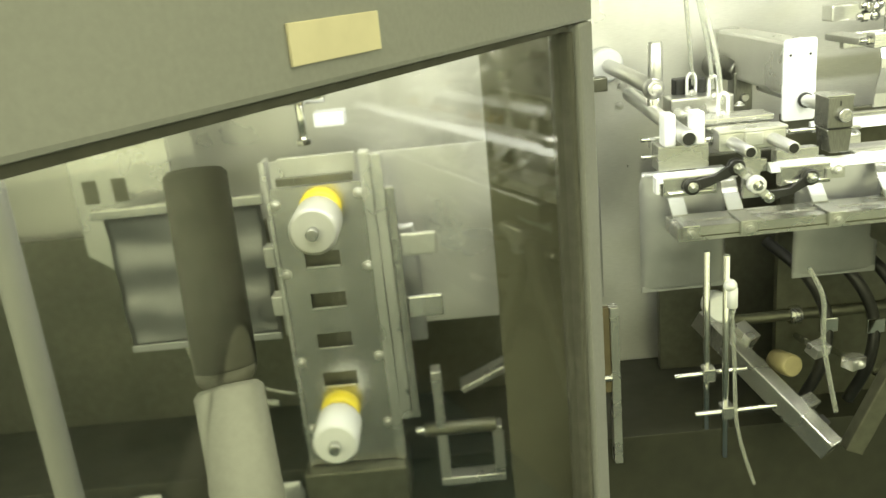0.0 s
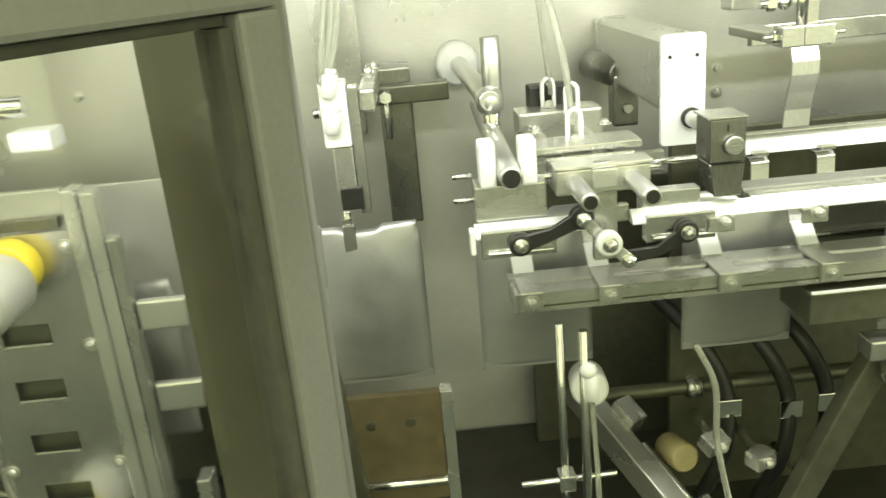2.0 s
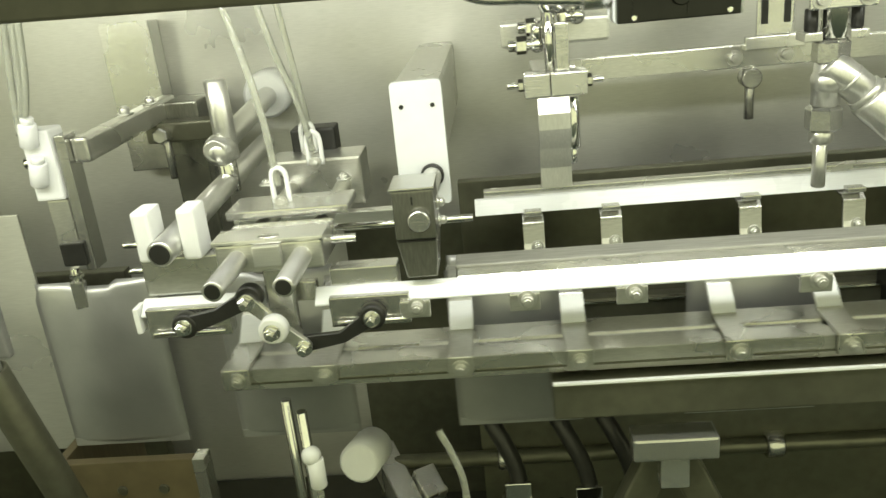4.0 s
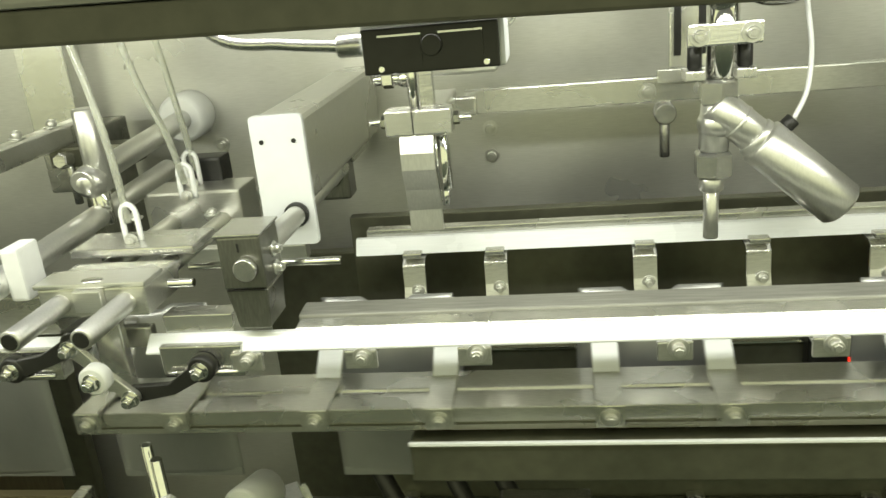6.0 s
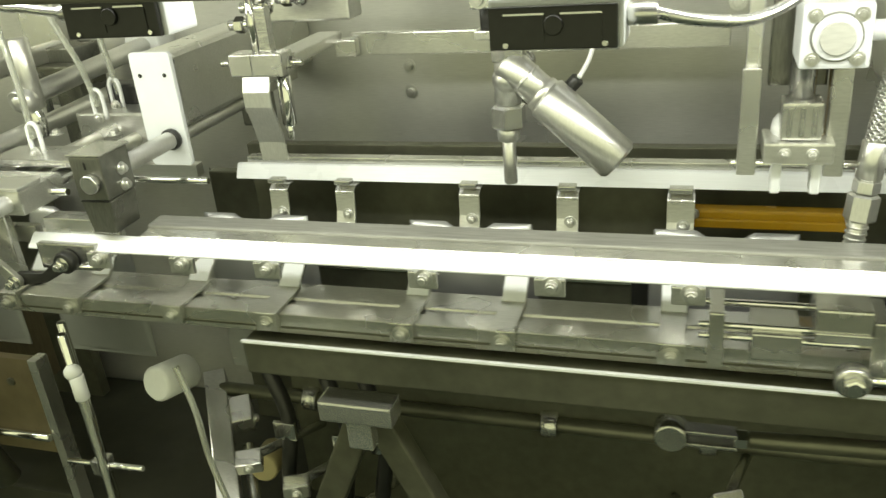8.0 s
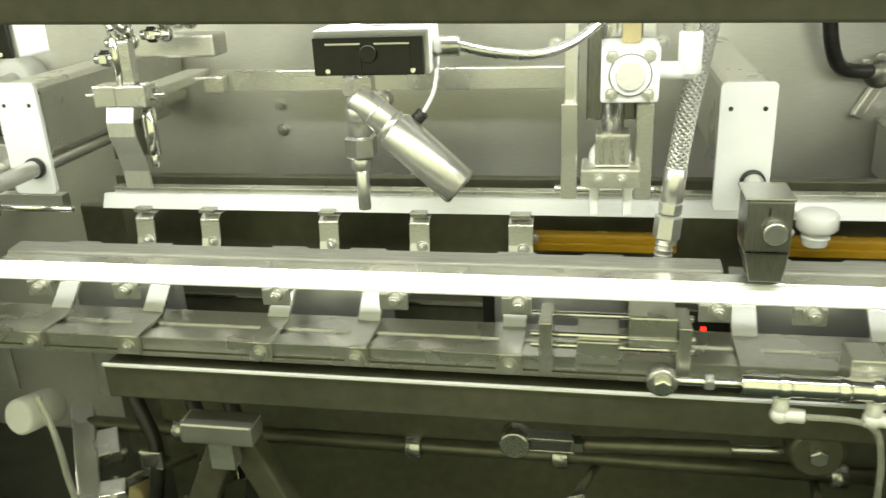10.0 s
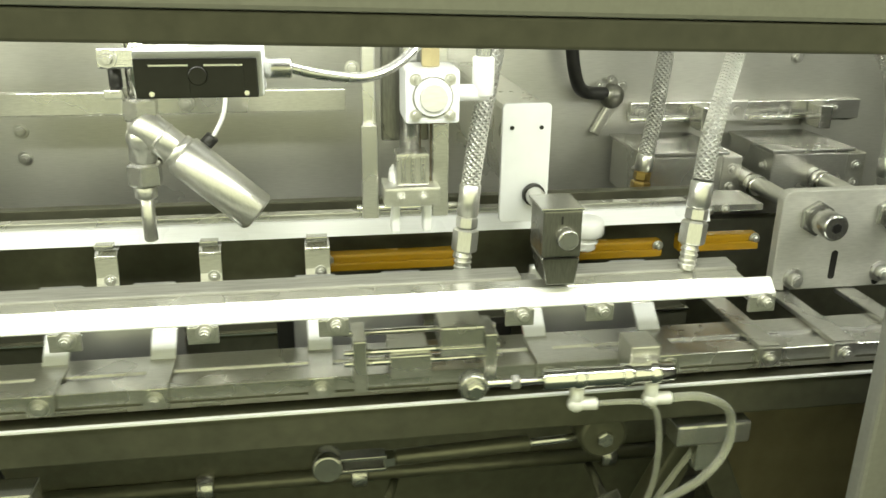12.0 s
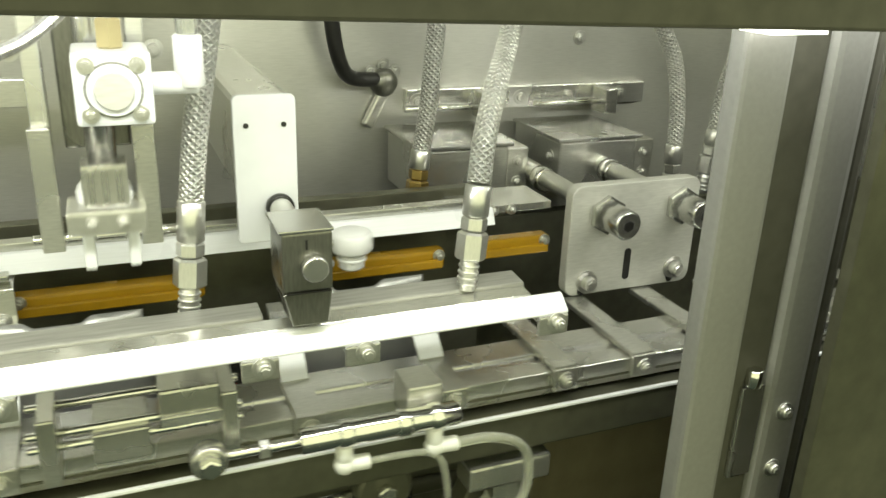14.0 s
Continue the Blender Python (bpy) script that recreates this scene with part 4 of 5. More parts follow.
sensor(0.440, 0.515, 0.2175, 0.2455, 1)

# ---- capping valve and head ----
cap_frame = thing("capping_station", (0.63, 0.1, 0.1), "aluminium side bars and white square air cylinder of the capper", "frame")
for fx in (0.594, 0.660):
    part("side_bar", bx(B(), fx - 0.006, fx + 0.006, 0.095, 0.115, 0.125, 0.45, 0.0015), RAIL, cap_frame)
    part("side_link", bx(B(), fx - 0.0085, fx + 0.0065, 0.085, 0.0945, 0.063, 0.152, 0.0015), ALU, cap_frame)
    bolt(cap_frame, (fx - 0.014 if fx < 0.63 else fx + 0.012, 0.11, 0.200), 0.0045)
part("cross_pin", cy(B(), (0.580, 0.09, 0.072), (0.68, 0.09, 0.072), 0.0035, 12), CHROME, cap_frame)
vx0, vx1, vz0, vz1 = 0.6195, 0.6655, 0.1645, 0.2095
valve = part("valve_body", bx(B(), vx0, vx1, 0.024, 0.075, vz0, vz1, 0.003), WHITE, cap_frame)
part("valve_groove", cy(B(), (0.6425, 0.0232, 0.187), (0.6425, 0.0241, 0.187), 0.0172, 30, None, False), DULL, valve)
part("valve_ring", cy(B(), (0.6425, 0.020, 0.187), (0.6425, 0.024, 0.187), 0.0158, 30), WHITE, valve)
part("valve_boss", cy(B(), (0.6425, 0.017, 0.187), (0.6425, 0.020, 0.187), 0.0115, 30), PALE, valve)
for ax in (0.628, 0.657):
    for az in (0.172, 0.202):
        bolt(valve, (ax, 0.024, az), 0.0032, (0, -1, 0), 0.0025)
part("top_fitting", hx(B(), (0.643, 0.045, 0.2095), (0.643, 0.045, 0.228), 0.0085), NATURAL, cap_frame)
bm = cy(B(), (0.6655, 0.05, 0.186), (0.695, 0.05, 0.186), 0.0075, 18)
cy(bm, (0.690, 0.05, 0.183), (0.690, 0.05, 0.217), 0.0095, 18)
part("side_fitting", bm, PLASTIC, cap_frame, "white plastic elbow fitting")
part("side_tube", cy(B(), (0.690, 0.05, 0.217), (0.690, 0.05, 0.40), 0.007, 16), TUBE, cap_frame)
part("back_plate", bx(B(), 0.607, 0.652, 0.116, 0.13, 0.13, 0.45, 0.002), BLOCK, cap_frame)
part("guide_stub", bx(B(), 0.652, 0.664, 0.09, 0.11, 0.09, 0.166, 0.001), BRASS, cap_frame)
cap_head = thing("cap_placer", (0.625, 0.09, 0.1), "white and grey sliding capping head with gripper jaws", "head")
part("slide", bx(B(), 0.612, 0.642, 0.070, 0.098, 0.098, 0.128, 0.002), ALU, cap_head)
for sx in (0.618, 0.627, 0.636):
    part("rib", bx(B(), sx - 0.002, sx + 0.002, 0.067, 0.0698, 0.102, 0.125, 0.0006), STEEL, cap_head)
part("cross_plate", bx(B(), 0.600, 0.652, 0.064, 0.105, 0.080, 0.0975, 0.002), ALU, cap_head)
part("hanger", cy(B(), (0.627, 0.09, 0.128), (0.627, 0.09, 0.30), 0.010, 16), STEEL, cap_head)
for sx in (0.612, 0.642):
    part("jaw", bx(B(), sx - 0.004, sx + 0.004, 0.078, 0.096, 0.050, 0.0795, 0.002), WHITE, cap_head)
bolt(cap_head, (0.616, 0.064, 0.089), 0.003)
bolt(cap_head, (0.636, 0.064, 0.089), 0.003)
moved(cap_head, 0.004, 0, 0)


# ---- braided hoses ----
def hose(base, sleeve, pts, r, fitting, label):
    h = thing("braided_hose", base, label, "hose", "braided hoses")
    b, s = Vector(base), Vector(sleeve)
    d = (s - b).normalized()
    bm = cy(B(), b - d * 0.03, b - d * 0.004, 0.0075, 18)
    for k in range(4):
        cy(bm, b - d * (0.026 - 0.005 * k), b - d * (0.024 - 0.005 * k), 0.0086, 18)
    part("thread", bm, fitting, h)
    part("nut", hx(B(), b - d * 0.005, b + d * 0.018, 0.0125), fitting, h)
    part("collar", hx(B(), b + d * 0.0185, b + d * 0.030, 0.0105), fitting, h)
    part("sleeve", cy(B(), b + d * 0.030, s, r * 1.12, 24), SATIN, h)
    part("braid", tube(B(), [s] + pts, r, 20, 10), BRAID, h, "woven steel braid")


hose((0.682, 0.080, 0.033), (0.688, 0.086, 0.094), [(0.694, 0.083, 0.145), (0.703, 0.085, 0.195), (0.713, 0.09, 0.255), (0.721, 0.10, 0.36)], 0.0092, SATIN, "steel braided hose with hexagon nut fitting")
hose((0.893, 0.036, 0.047), (0.900, 0.042, 0.102), [(0.910, 0.056, 0.137), (0.934, 0.090, 0.170), (0.970, 0.141, 0.208), (1.01, 0.18, 0.30)], 0.0095, SATIN, "steel braided hose with hexagon nut fitting")
hose((0.936, 0.275, 0.019), (0.942, 0.278, 0.070), [(0.946, 0.272, 0.115), (0.95, 0.272, 0.165), (0.954, 0.275, 0.215), (0.95, 0.28, 0.34)], 0.0095, BRASS, "steel braided hose with aged brass fitting")
hose((1.290, 0.30, -0.005), (1.287, 0.30, 0.050), [(1.284, 0.30, 0.095), (1.275, 0.305, 0.150), (1.252, 0.31, 0.195), (1.205, 0.32, 0.29)], 0.0100, SATIN, "steel braided hose curving over the end plate")
hose((1.325, 0.28, 0.02), (1.33, 0.28, 0.07), [(1.335, 0.28, 0.12), (1.345, 0.28, 0.18), (1.34, 0.29, 0.29)], 0.0095, SATIN, "steel braided hose beside the post")

boss = thing("cable_boss", (0.945, 0.46, 0.13), "black cable running into a round gland on the rear panel", "cable")
part("gland", ball(B(), (0.945, 0.452, 0.131), 0.018, (1, 0.7, 1)), BLOCK, boss)
part("cable", tube(B(), [(0.935, 0.45, 0.135), (0.90, 0.44, 0.140), (0.880, 0.42, 0.165), (0.868, 0.41, 0.22), (0.855, 0.40, 0.34)], 0.009, 14), BLACK, boss)
for a in (40, 90, 140):
    bolt(boss, (0.945 + 0.02 * math.cos(radians(a)), 0.455, 0.131 + 0.02 * math.sin(radians(a))), 0.005)
part("arm", bx(B(), -0.007, 0.007, -0.006, 0.006, -0.055, 0.0, 0.003, pose(0.95, 0.455, 0.125, 0, 28, 0)), ALU, boss)
moved(boss, 0.012, 0, -0.020)

# ---- end plate and slides at the right ----
endp = thing("end_plate", (1.14, 0.17, -0.06), "thick grey steel end plate with slots and socket screws", "plate")
part("plate", prism(B(), rounded(1.062, 1.222, -0.060, 0.062, 0.012), "y", 0.172, 0.186, 0.001), PALE, endp)
for sx, s0, s1 in ((1.137, -0.048, -0.012), (1.082, -0.060, -0.045), (1.196, -0.058, -0.043)):
    part("slot", prism(B(), rounded(sx - 0.004, sx + 0.004, s0, s1, 0.0038), "y", 0.1712, 0.1722, 0), BLACK, endp)
for sx, sz in ((1.088, -0.045), (1.199, -0.041)):
    bolt(endp, (sx, 0.172, sz), 0.008, (0, -1, 0), 0.010)
for sx, sz in ((1.104, 0.030), (1.198, 0.032)):
    bm = cy(B(), (sx, 0.172, sz), (sx, 0.164, sz), 0.021, 6)
    cy(bm, (sx, 0.164, sz), (sx, 0.130, sz), 0.0155, 28)
    sleeve = part("sleeve", bm, STEEL, endp)
    part("socket", cy(B(), (sx, 0.1295, sz), (sx, 0.134, sz), 0.0065, 6), BLACK, sleeve)
    part("tie_rod", cy(B(), (sx, 0.186, sz), (sx, 0.40, sz + 0.005), 0.0105, 22), SATIN, endp)
    part("rod_collar", cy(B(), (sx, 0.30, sz), (sx, 0.32, sz), 0.0145, 24), CHROME, endp)
moved(endp, 0.006, 0, -0.014)
slides = thing("slide_block", (1.1, 0.4, 0.05), "grey aluminium twin slide blocks on the rear panel", "slide")
part("back_strip", bx(B(), 0.965, 1.32, 0.452, 0.4645, 0.085, 0.113, 0.001), RAIL, slides)
for sx in (0.995, 1.175):
    part("block", bx(B(), sx - 0.055, sx + 0.055, 0.33, 0.45, 0.0, 0.066, 0.003), ALU, slides)
    part("top_cover", bx(B(), sx - 0.06, sx + 0.06, 0.325, 0.45, 0.0665, 0.071, 0.001), STEEL, slides)
    part("stop_rod", cy(B(), (sx - 0.04, 0.43, 0.094), (sx + 0.07, 0.43, 0.094), 0.0045, 14), CHROME, slides)
    part("stop_block", bx(B(), sx + 0.06, sx + 0.078, 0.415, 0.451, 0.078, 0.112, 0.002), STEEL, slides)
    part("side_plate", bx(B(), sx + 0.057, sx + 0.085, 0.335, 0.41, 0.0, 0.062, 0.002), ALU, slides)
    for bz in (0.02, 0.045):
        bolt(slides, (sx + 0.071, 0.335, bz), 0.0045)
        bolt(slides, (sx - 0.055, 0.35, bz), 0.0045, (-1, 0, 0))
for sx in (0.98, 1.06, 1.125, 1.20, 1.28):
    bolt(slides, (sx, 0.452, 0.099), 0.006)
moved(slides, 0.022, 0, -0.013)

# ---- magazine tower behind the left door ----
tower = thing("magazine_tower", (-0.745, 0.08, -0.43), "brushed steel magazine tower with slots and yellow-ringed knobs", "tower")
bm = B()
x0, x1 = -0.815, -0.678
zs = [0.045, -0.058, -0.084, -0.126, -0.152, -0.194, -0.220, -0.262, -0.288, -0.428]
for a, b in ((0, 1), (2, 3), (4, 5), (6, 7), (8, 9)):
    bx(bm, x0, x1, 0.076, 0.080, zs[b], zs[a], 0)
for a, b in ((1, 2), (3, 4), (5, 6), (7, 8)):
    bx(bm, x0, -0.778, 0.076, 0.080, zs[b], zs[a], 0)
    bx(bm, -0.724, x1, 0.076, 0.080, zs[b], zs[a], 0)
part("front_panel", bm, STEEL, tower)
for a, b in ((1, 2), (3, 4), (5, 6), (7, 8)):
    part("slot_rim", bx(B(), -0.777, -0.725, 0.0745, 0.0765, zs[b] + 0.0002, zs[b] + 0.0025, 0.0005), RAIL, tower)
part("core", bx(B(), -0.80, -0.69, 0.088, 0.10, -0.42, 0.04, 0.001), DARKSTEEL, tower)
part("left_flange", bx(B(), -0.8205, -0.8155, 0.07, 0.104, -0.43, 0.088, 0.0008), RAIL, tower)
part("right_flange", bx(B(), -0.677, -0.662, 0.072, 0.104, -0.43, 0.088, 0.0015), RAIL, tower)
part("right_angle", bx(B(), -0.6615, -0.645, 0.078, 0.10, -0.36, 0.082, 0.0015), RAIL, tower)
part("top_bridge", bx(B(), -0.800, -0.685, 0.094, 0.104, 0.052, 0.086, 0.001), ALU, tower)
part("chain_guard", bx(B(), -0.805, -0.69, 0.082, 0.093, 0.046, 0.058, 0.001), DARKSTEEL, tower)
for kx, kz in ((-0.742, 0.003), (-0.757, -0.333)):
    part("ring", cy(B(), (kx + 0.001, 0.076, kz + 0.010), (kx + 0.001, 0.045, kz + 0.010), 0.031, 32), YELLOW, tower, "yellow plastic ring")
    knob = part("knob", cy(B(), (kx, 0.045, kz), (kx, -0.028, kz), 0.035, 36), PLASTIC if kz < -0.1 else PALE, tower, "turned cylindrical knob")
    part("spindle", cy(B(), (kx, -0.028, kz), (kx, -0.045, kz), 0.009, 20), STEEL, knob)
for bxx, bz in ((-0.684, 0.028), (-0.684, -0.088), (-0.685, -0.24), (-0.685, -0.36), (-0.809, 0.02), (-0.809, -0.09), (-0.809, -0.24), (-0.809, -0.36)):
    bolt(tower, (bxx, 0.076, bz), 0.005)
for sz in (-0.055, -0.135):
    part("side_lug", bx(B(), -0.838, -0.821, 0.07, 0.10, sz - 0.02, sz + 0.012, 0.002), ALU, tower)
for zc in (-0.065, -0.168):
    part("shelf_tab", bx(B(), -0.630, -0.575, 0.085, 0.096, zc - 0.018, zc + 0.018, 0.003), RAIL, tower)
part("tab_rail", bx(B(), -0.644, -0.631, 0.078, 0.096, -0.36, 0.03, 0.002), STEEL, tower)
part("foot", bx(B(), -0.83, -0.66, 0.05, 0.14, -0.50, -0.431, 0.004), DARKSTEEL, tower)
moved(tower, 0.008, 0, -0.013)
solo("back_sheet", bx(B(), -0.845, -0.46, 0.196, 0.2, -0.255, 0.05, 0.001), WALL, "brushed steel backing sheet behind the magazine tower", "sheet")
lever = thing("lever_handle", (-0.75, 0.12, 0.09), "chrome T lever on a polished cross shaft", "lever")
part("stem", cy(B(), (-0.75, 0.112, 0.087), (-0.75, 0.112, 0.165), 0.0065, 18), CHROME, lever)
part("grip", ball(B(), (-0.748, 0.112, 0.172), 0.013, (1, 1, 2.2)), CHROME, lever)
part("base", hx(B(), (-0.75, 0.112, 0.087), (-0.75, 0.112, 0.097), 0.012), CHROME, lever)
part("cross_shaft", cy(B(), (-1.0, 0.15, 0.155), (-0.715, 0.15, 0.155), 0.012, 24), CHROME, lever)
part("stop_block", bx(B(), -0.735, -0.688, 0.13, 0.17, 0.108, 0.130, 0.003), WHITE, lever)
film = thing("film_curtain", (-0.98, 0.17, -0.1), "wide grey foil film hanging beside the tower", "film")
bm = bmesh.new()
grid = [[bm.verts.new((-1.10 + 0.255 * i / 24, 0.172 + 0.003 * math.sin(k * 1.1) + 0.004 * noise.noise(Vector((i * 0.2, k * 0.35, 4))), -0.245 + 0.235 * k / 16)) for k in range(17)] for i in range(25)]
for i in range(24):
    for k in range(16):
        bm.faces.new((grid[i][k], grid[i + 1][k], grid[i + 1][k + 1], grid[i][k + 1])).smooth = True
bmesh.ops.solidify(bm, geom=bm.faces[:], thickness=0.0012)
part("sheet", bm, FOIL, film)
part("hem", bx(B(), -1.10, -0.846, 0.166, 0.170, -0.247, -0.235, 0.001), FOIL, film)
part("top_bar", bx(B(), -1.12, -0.84, 0.168, 0.180, -0.012, 0.004, 0.002), STEEL, film)
for k, pts in enumerate(([(-1.02, 0.2, -0.25), (-1.0, 0.19, -0.31), (-0.95, 0.18, -0.355), (-0.87, 0.17, -0.37)], [(-0.98, 0.2, -0.25), (-0.95, 0.19, -0.30), (-0.90, 0.18, -0.34), (-0.84, 0.17, -0.355)])):
    solo("drain_hose", tube(B(), pts, 0.006 if not k else 0.003, 12), TUBE, "milky plastic hose below the film", "hose", "drain hoses")
bracket = thing("left_bracket", (-1.05, 0.25, 0.0), "grey folded bracket with two slots beside the film", "bracket")
part("plate", prism(B(), [(-1.17, 0.09), (-1.00, 0.10), (-1.00, 0.0), (-1.10, -0.02), (-1.13, -0.12), (-1.17, -0.09)], "y", 0.24, 0.25, 0.001), ALU, bracket)
for s in (-1.09, -1.14):
    part("slot", bx(B(), s - 0.012, s + 0.012, 0.2388, 0.2398, 0.0, 0.04, 0), DARKSTEEL, bracket)
part("shelf", bx(B(), -1.25, -1.0, 0.22, 0.30, 0.10, 0.108, 0.001), RAIL, bracket)

# ---- lower drives and clutter ----
tray = thing("carton_tray", (-0.36, 0.12, -0.3), "brown fibreboard tray below the pouch feed", "tray")
part("front", bx(B(), -0.45, -0.295, 0.13, 0.142, -0.36, -0.205, 0.001), BROWN, tray)
part("side", bx(B(), -0.462, -0.4505, 0.13, 0.32, -0.36, -0.205, 0.001), BROWN, tray)
part("edge", bx(B(), -0.2945, -0.280, 0.128, 0.15, -0.5, -0.205, 0.001), ALU, tray, "pale metal edge strip")
for tx in (-0.385, -0.335):
    part("screw", cy(B(), (tx, 0.127, -0.243), (tx, 0.1305, -0.243), 0.006, 14), DARKSTEEL, tray)
part("rail", cy(B(), (-0.45, 0.125, -0.33), (-0.295, 0.125, -0.33), 0.006, 12), CHROME, tray)
moved(tray, 0, 0, -0.030)
tiltframe = thing("tilt_frame", (-0.55, 0.1, -0.4), "pale steel U frame with an air cylinder", "frame")
part("upright", bx(B(), -0.60, -0.583, 0.09, 0.12, -0.50, -0.30, 0.002), ALU, tiltframe)
part("base", bx(B(), -0.60, -0.49, 0.09, 0.12, -0.515, -0.5005, 0.002), RAIL, tiltframe)
part("short_upright", bx(B(), -0.507, -0.49, 0.09, 0.12, -0.50, -0.41, 0.002), ALU, tiltframe)
part("cylinder", cy(B(), (-0.62, 0.10, -0.41), (-0.50, 0.10, -0.41), 0.012, 20), DARKSTEEL, tiltframe)
part("cylinder_end", cy(B(), (-0.635, 0.10, -0.41), (-0.62, 0.10, -0.41), 0.007, 16), CHROME, tiltframe)
part("ramp", bx(B(), -0.10, 0.10, -0.02, 0.02, -0.006, 0.006, 0.002, pose(-0.46, 0.17, -0.33, 0, -24, 0)), ALU, tiltframe)
stand2 = thing("probe_stand", (-0.16, 0.05, -0.45), "thin chrome rods with cross clamps and white fittings", "stand")
for rx, ry, z0, z1 in ((-0.172, 0.07, -0.44, -0.13), (-0.150, 0.045, -0.48, -0.13)):
    part("rod", cy(B(), (rx, ry, z0), (rx, ry, z1), 0.0055, 16), CHROME, stand2)
part("cross_rod", cy(B(), (-0.225, 0.065, -0.338), (-0.11, 0.065, -0.334), 0.004, 12), CHROME, stand2)
part("cross_rod", cy(B(), (-0.20, 0.04, -0.395), (-0.07, 0.04, -0.392), 0.0045, 12), CHROME, stand2)
for cxx, cyy, czz in ((-0.172, 0.066, -0.337), (-0.150, 0.042, -0.394)):
    part("clamp", bx(B(), cxx - 0.009, cxx + 0.011, cyy - 0.012, cyy + 0.01, czz - 0.010, czz + 0.012, 0.002), STEEL, stand2)
bm = cy(B(), (-0.143, 0.04, -0.182), (-0.143, 0.04, -0.215), 0.0085, 18)
ball(bm, (-0.146, 0.04, -0.178), 0.010)
part("push_fitting", bm, PLASTIC, stand2, "white elbow push fitting")
part("air_line", tube(B(), [(-0.143, 0.04, -0.215), (-0.14, 0.035, -0.30), (-0.135, 0.03, -0.42), (-0.11, 0.02, -0.52)], 0.0032, 10), TUBE, stand2)
moved(stand2, 0.018, 0, 0)
arm = thing("swing_arm", (-0.05, 0.15, -0.36), "pale aluminium swing arm with side cylinder and clamps", "arm")
a0, a1 = Vector((-0.115, 0.26, -0.30)), Vector((0.025, 0.03, -0.452))
d = (a1 - a0)
m = Matrix.Translation((a0 + a1) / 2) @ d.to_track_quat("X", "Z").to_matrix().to_4x4()
L = d.length / 2
part("bar", bx(B(), -L, L, -0.015, 0.015, -0.019, 0.019, 0.002, m), ALU, arm)
part("side_cylinder", cy(B(), m @ Vector((-0.04, 0.032, -0.005)), m @ Vector((0.11, 0.032, -0.005)), 0.008, 16), STEEL, arm)
part("yoke", bx(B(), 0.06, 0.085, 0.016, 0.05, -0.05, 0.015, 0.003, m), STEEL, arm)
part("bracket", bx(B(), -0.10, -0.06, 0.016, 0.045, -0.01, 0.03, 0.002, m), RAIL, arm)
part("end_stop", bx(B(), 0.10, 0.12, 0.016, 0.035, -0.03, 0.01, 0.002, m), BLACK, arm)
part("cap", cy(B(), (-0.118, 0.14, -0.235), (-0.11, 0.20, -0.25), 0.024, 24), PLASTIC, arm, "white plastic end cap")
part("pad", cy(B(), (0.01, 0.15, -0.36), (0.0, 0.20, -0.37), 0.020, 24), NATURAL, arm)
for bb in (0.07, 0.10):
    bolt(arm, m @ Vector((bb, 0.05, -0.02)), 0.006, m.to_3x3() @ Vector((0, 1, 0)))
bolt(arm, m @ Vector((-0.07, 0.045, 0.01)), 0.006, m.to_3x3() @ Vector((0, 1, 0)))
moved(arm, 0.012, 0, -0.025)


def tee(x, dz, lab):
    t = thing("tee_stand", (x, 0.05, -0.4), lab, "stand", "tee stands")
    part("head", bx(B(), x - 0.041, x + 0.041, 0.03, 0.06, -0.208, -0.183, 0.003), ALU, t)
    part("stem", bx(B(), x - 0.014, x + 0.014, 0.035, 0.055, -0.243, -0.2085, 0.002), RAIL, t)
    for s in (-1, 1):
        bm = bx(B(), -0.016, 0.016, -0.012, 0.012, -0.16, 0.16, 0.003, pose(x + s * 0.075, 0.07, -0.37, 0, s * -24, 0))
        part("leg", bm, DARKSTEEL, t)
    moved(t, 0, 0, dz)


tee(0.229, 0.009, "grey steel tee stand on dark splayed legs")
tee(0.941, 0.026, "grey steel tee stand on dark splayed legs")
for n, (sx, sz) in enumerate(((0.10, -0.36), (0.16, -0.40), (0.04, -0.33), (0.52, -0.38), (0.60, -0.30), (0.86, -0.30), (0.80, -0.36))):
    g = thing("floor_bracket", (sx, 0.1, sz), "small bright steel bracket on the lower drive", "bracket", "floor brackets")
    part("block", bx(B(), -0.016, 0.016, -0.012, 0.012, -0.01, 0.01, 0.002, pose(sx, 0.10, sz, 10 * n, 0, 25)), ALU, g)
    part("stem", cy(B(), (sx, 0.11, sz), (sx + 0.03, 0.26, sz - 0.05), 0.006, 12), STEEL, g)
    bolt(g, (sx + 0.006, 0.088, sz), 0.005)
sheet = thing("lower_sheet", (1.05, 0.2, -0.5), "dusty beige sheet panel below the discharge end", "panel")
part("sheet", bx(B(), 1.04, 1.40, 0.20, 0.206, -0.60, -0.255, 0.001), BEIGE, sheet)
part("edge", bx(B(), 1.027, 1.0395, 0.194, 0.208, -0.60, -0.245, 0.001), DARKSTEEL, sheet)
for gx, gz in ((0.055, -0.215), (0.135, -0.225), (0.185, -0.22)):
    g = thing("cable_loop", (gx, 0.16, gz), "black cable looping down to a bright clip", "cable", "cable loops")
    part("cable", tube(B(), [(gx - 0.05, 0.24, gz + 0.03), (gx - 0.01, 0.17, gz - 0.01), (gx + 0.02, 0.15, gz - 0.08), (gx + 0.012, 0.14, gz - 0.16), (gx - 0.01, 0.16, gz - 0.24)], 0.010, 12), BLACK, g)
    part("clip", bx(B(), gx + 0.004, gx + 0.034, 0.136, 0.142, gz - 0.105, gz - 0.080, 0.001), CHROME, g)
shaft = thing("drive_shaft", (0.5, 0.24, -0.33), "long dark steel drive shaft behind the cams", "shaft")
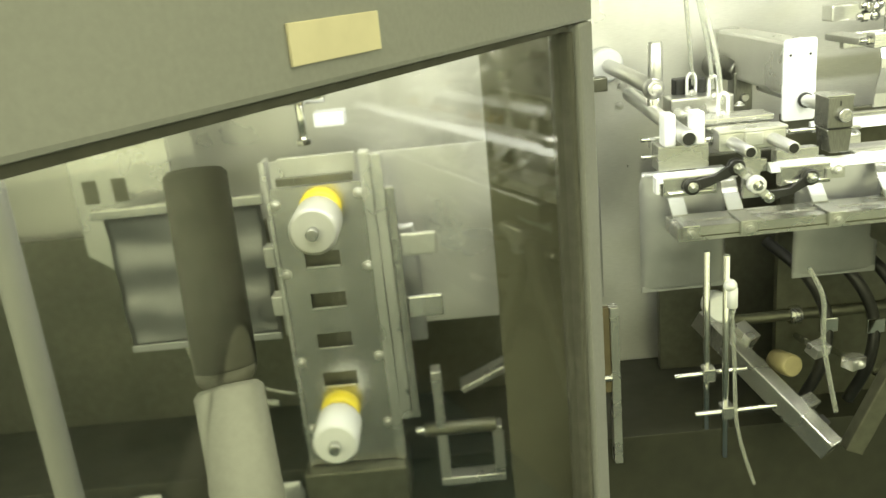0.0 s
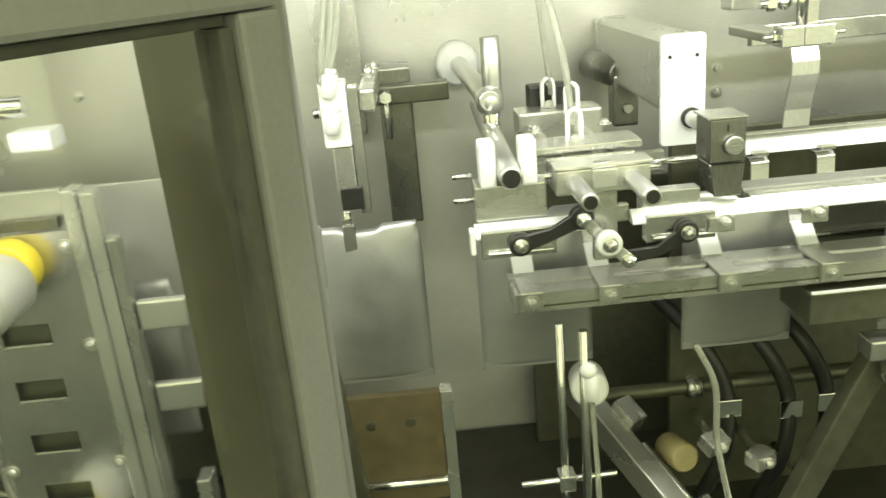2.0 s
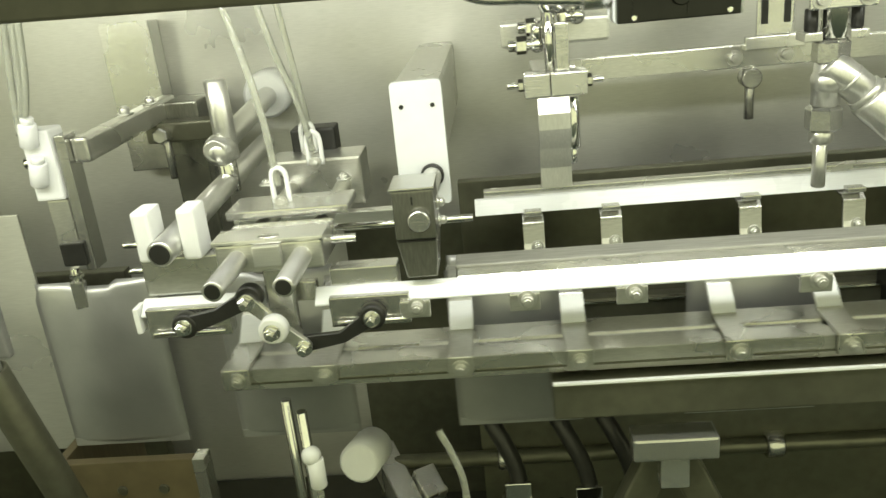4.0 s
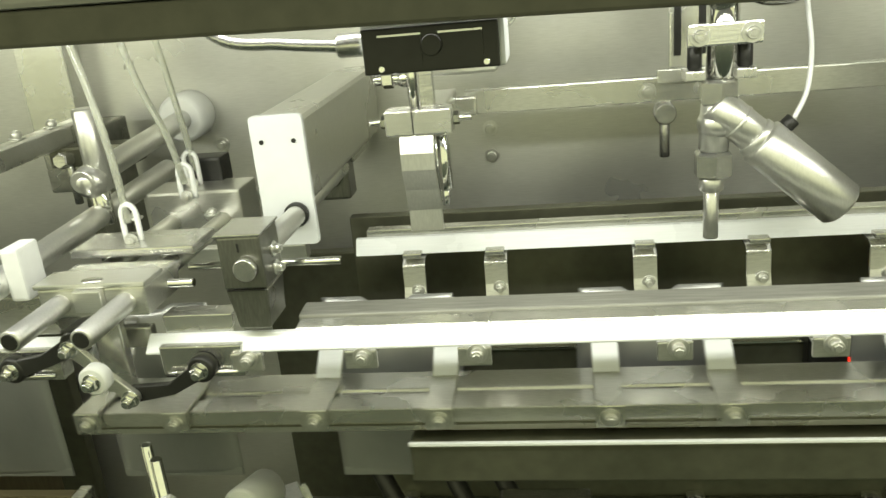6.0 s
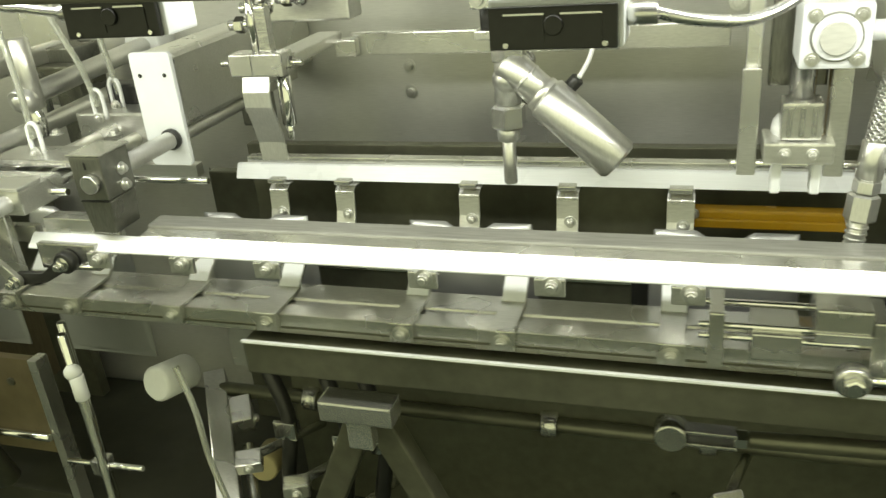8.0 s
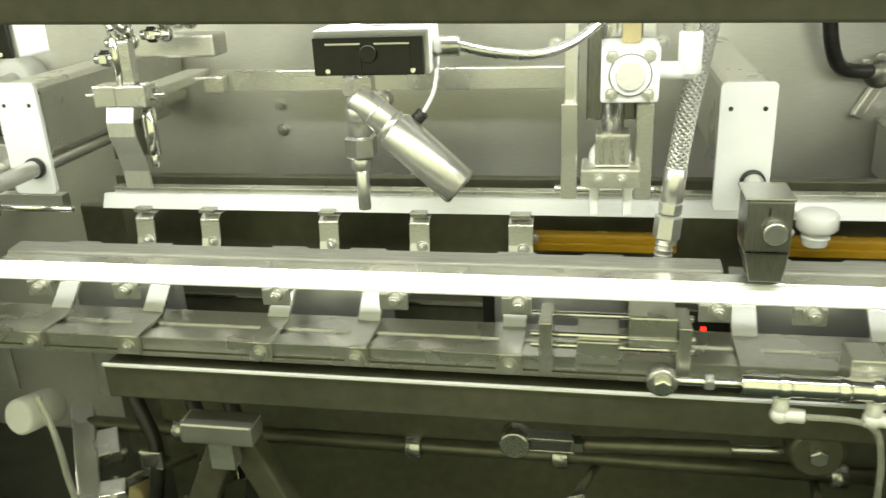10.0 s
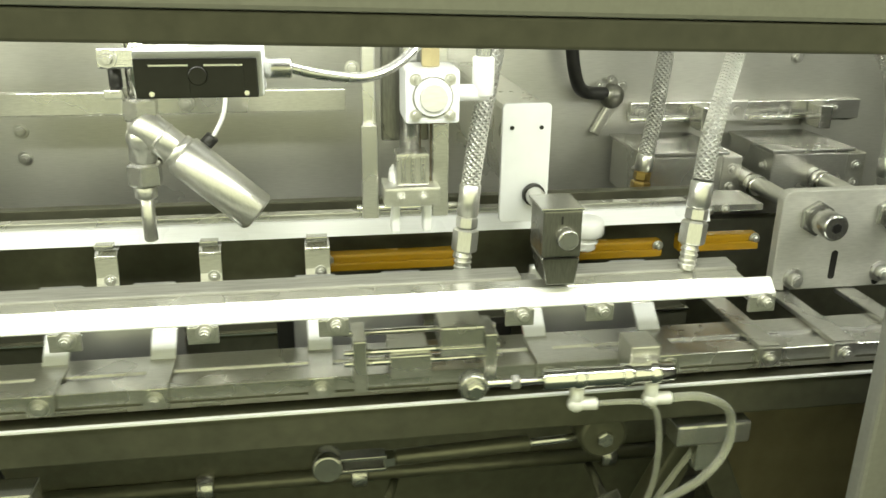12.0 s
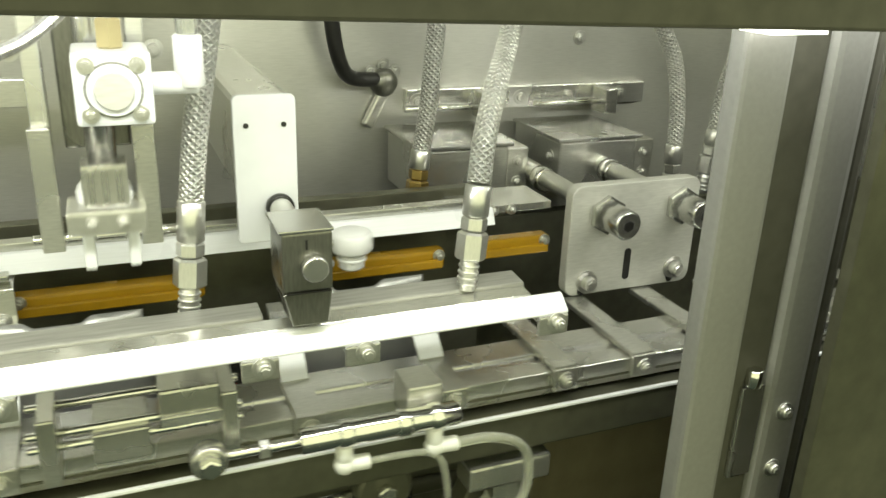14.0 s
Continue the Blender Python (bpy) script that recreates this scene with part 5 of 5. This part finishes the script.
for cx in (0.05, 0.38, 0.57, 0.90):
    part("collar", cy(B(), (cx, 0.24, -0.33), (cx + 0.022, 0.24, -0.33), 0.017, 22), STEEL, shaft)
part("shaft", cy(B(), (-0.1, 0.24, -0.33), (1.2, 0.24, -0.33), 0.010, 20), DARKSTEEL, shaft)
for pts in ([(0.0, 0.06, -0.17), (0.02, 0.05, -0.22), (0.025, 0.05, -0.30), (0.05, 0.05, -0.42)], [(0.885, 0.06, -0.30), (0.90, 0.05, -0.25), (0.93, 0.05, -0.20)]):
    solo("thin_hose", tube(B(), pts, 0.0038, 10), TUBE, "thin clear hose hanging in the lower drive", "hose", "thin hoses")
eye = thing("register_sensor", (0.47, 0.2, -0.04), "black register sensor with a small red light", "sensor")
part("case", bx(B(), 0.44, 0.53, 0.19, 0.225, -0.10, 0.0, 0.004), BLACK, eye)
part("indicator", bx(B(), 0.4775, 0.4815, 0.1885, 0.1898, -0.06, -0.035, 0.0005), RED, eye, "red indicator light")
part("pipe", cy(B(), (0.43, 0.185, -0.075), (0.53, 0.185, -0.075), 0.006, 14), STEEL, eye)
moved(eye, 0.052, 0.01, -0.088)
dot = thing("laser_dot_sensor", (0.72, 0.16, -0.03), "small sensor with a red indicator light", "sensor")
part("case", bx(B(), 0.70, 0.74, 0.165, 0.185, -0.06, -0.02, 0.002), BLACK, dot)
part("indicator", bx(B(), 0.712, 0.718, 0.1635, 0.1648, -0.035, -0.029, 0.0005), RED, dot, "red indicator light")
moved(dot, 0.022, 0.03, -0.088)


# ---- what moves ----
BEAM_KEYS = ((0, -0.050, 0.050), (0.1, -0.010, 0.048), (0.2, 0, 0.036), (0.35, 0, 0.010), (0.5, 0, -0.010), (0.65, -0.015, -0.036), (0.8, -0.077, -0.044), (1.0, -0.180, -0.039),
             (1.1, -0.236, -0.022), (1.25, -0.252, 0.0), (1.5, -0.252, 0.032), (1.65, -0.250, 0.044), (1.8, -0.190, 0.050), (1.9, -0.115, 0.050), (2.0, -0.050, 0.050))
LIFT_KEYS = ((0, 0.055), (0.2, 0.045), (0.35, 0.012), (0.45, 0.0), (1.35, 0.0), (1.5, 0.010), (1.6, 0.030), (1.8, 0.052), (2.0, 0.055))
HEAD_KEYS = ((0, 0.0), (0.15, -0.008), (0.3, -0.002), (0.6, -0.002), (0.85, 0.11), (1.75, 0.13), (1.9, 0.05), (2.0, 0.0))


def between(keys, u, n=1):
    for a, b in zip(keys, keys[1:]):
        if a[0] <= u <= b[0]:
            s = (u - a[0]) / (b[0] - a[0])
            return a[n] + (b[n] - a[n]) * s
    return keys[-1][n]


def advance(t):
    k, u = int(t // 2 + 1e-6), t % 2
    if u > 1.9999:
        k, u = k + 1, 0.0
    d = between(BEAM_KEYS, u) / 0.252
    return k + d if u < 0.25 else (k if u < 1.6 else k + 1 + d)


def drop(x):
    """Pouches rise from the magazine at the left and fall into the chute at the right."""
    if x < -0.65:
        return 0.5 * min(1, (-0.65 - x) / 0.2)
    return 0.5 * min(1, max(0, (x - 0.90) / 0.2))


def motions():
    times = [round(0.1 * k, 1) for k in range(141)]
    def key(ob, f):
        base = Vector(ob.location)
        walk(ob, [(t, Matrix.Translation(base + Vector(f(t)))) for t in times])
    for ob in (beam, tool, rod):
        key(ob, lambda t: (between(BEAM_KEYS, t % 2, 1), between(BEAM_KEYS, t % 2, 2), 0))
    for ob in (lift, opener):
        key(ob, lambda t: (0, 0, between(LIFT_KEYS, t % 2)))
    key(gun, lambda t: (0, 0, 0.66 * between(LIFT_KEYS, t % 2)))
    key(cap_head, lambda t: (0, 0, between(HEAD_KEYS, t % 2)))
    key(jaw, lambda t: (0, 0, -0.2 * between(LIFT_KEYS, t % 2)))
    for p, b in pouches:
        rows = []
        for t in times:
            x = b + 0.25 * advance(t)
            if -0.62 < x < -0.37:
                x = min(-0.368, -0.618 + 1.3 * (x + 0.618))
            rows.append((t, pose(x, PY, PZ - drop(x))))
        walk(p, rows)
    for c, n in caps:
        rows = []
        for t in times:
            s = t - 2 * n
            if s < -0.9:
                rows.append((t, pose(0.630, 0.055, 0.30, 80)))
            elif s < -0.6:
                w = (s + 0.9) / 0.3
                rows.append((t, pose(0.630, 0.055, 0.30 - 0.15 * w, 80)))
            elif s < -0.2:
                rows.append((t, pose(0.630, 0.055, 0.15, 80)))
            elif s < 0.25:
                w = (s + 0.2) / 0.45
                rows.append((t, pose(0.630, 0.055 + 0.103 * w, 0.15 - 0.139 * w, 80 * (1 - w) ** 2)))
            else:
                w = advance(t) - n
                rows.append((t, pose(0.630 + 0.25 * w, 0.158, 0.009 - drop(0.630 + 0.25 * w))))
        walk(c, rows)


motions()
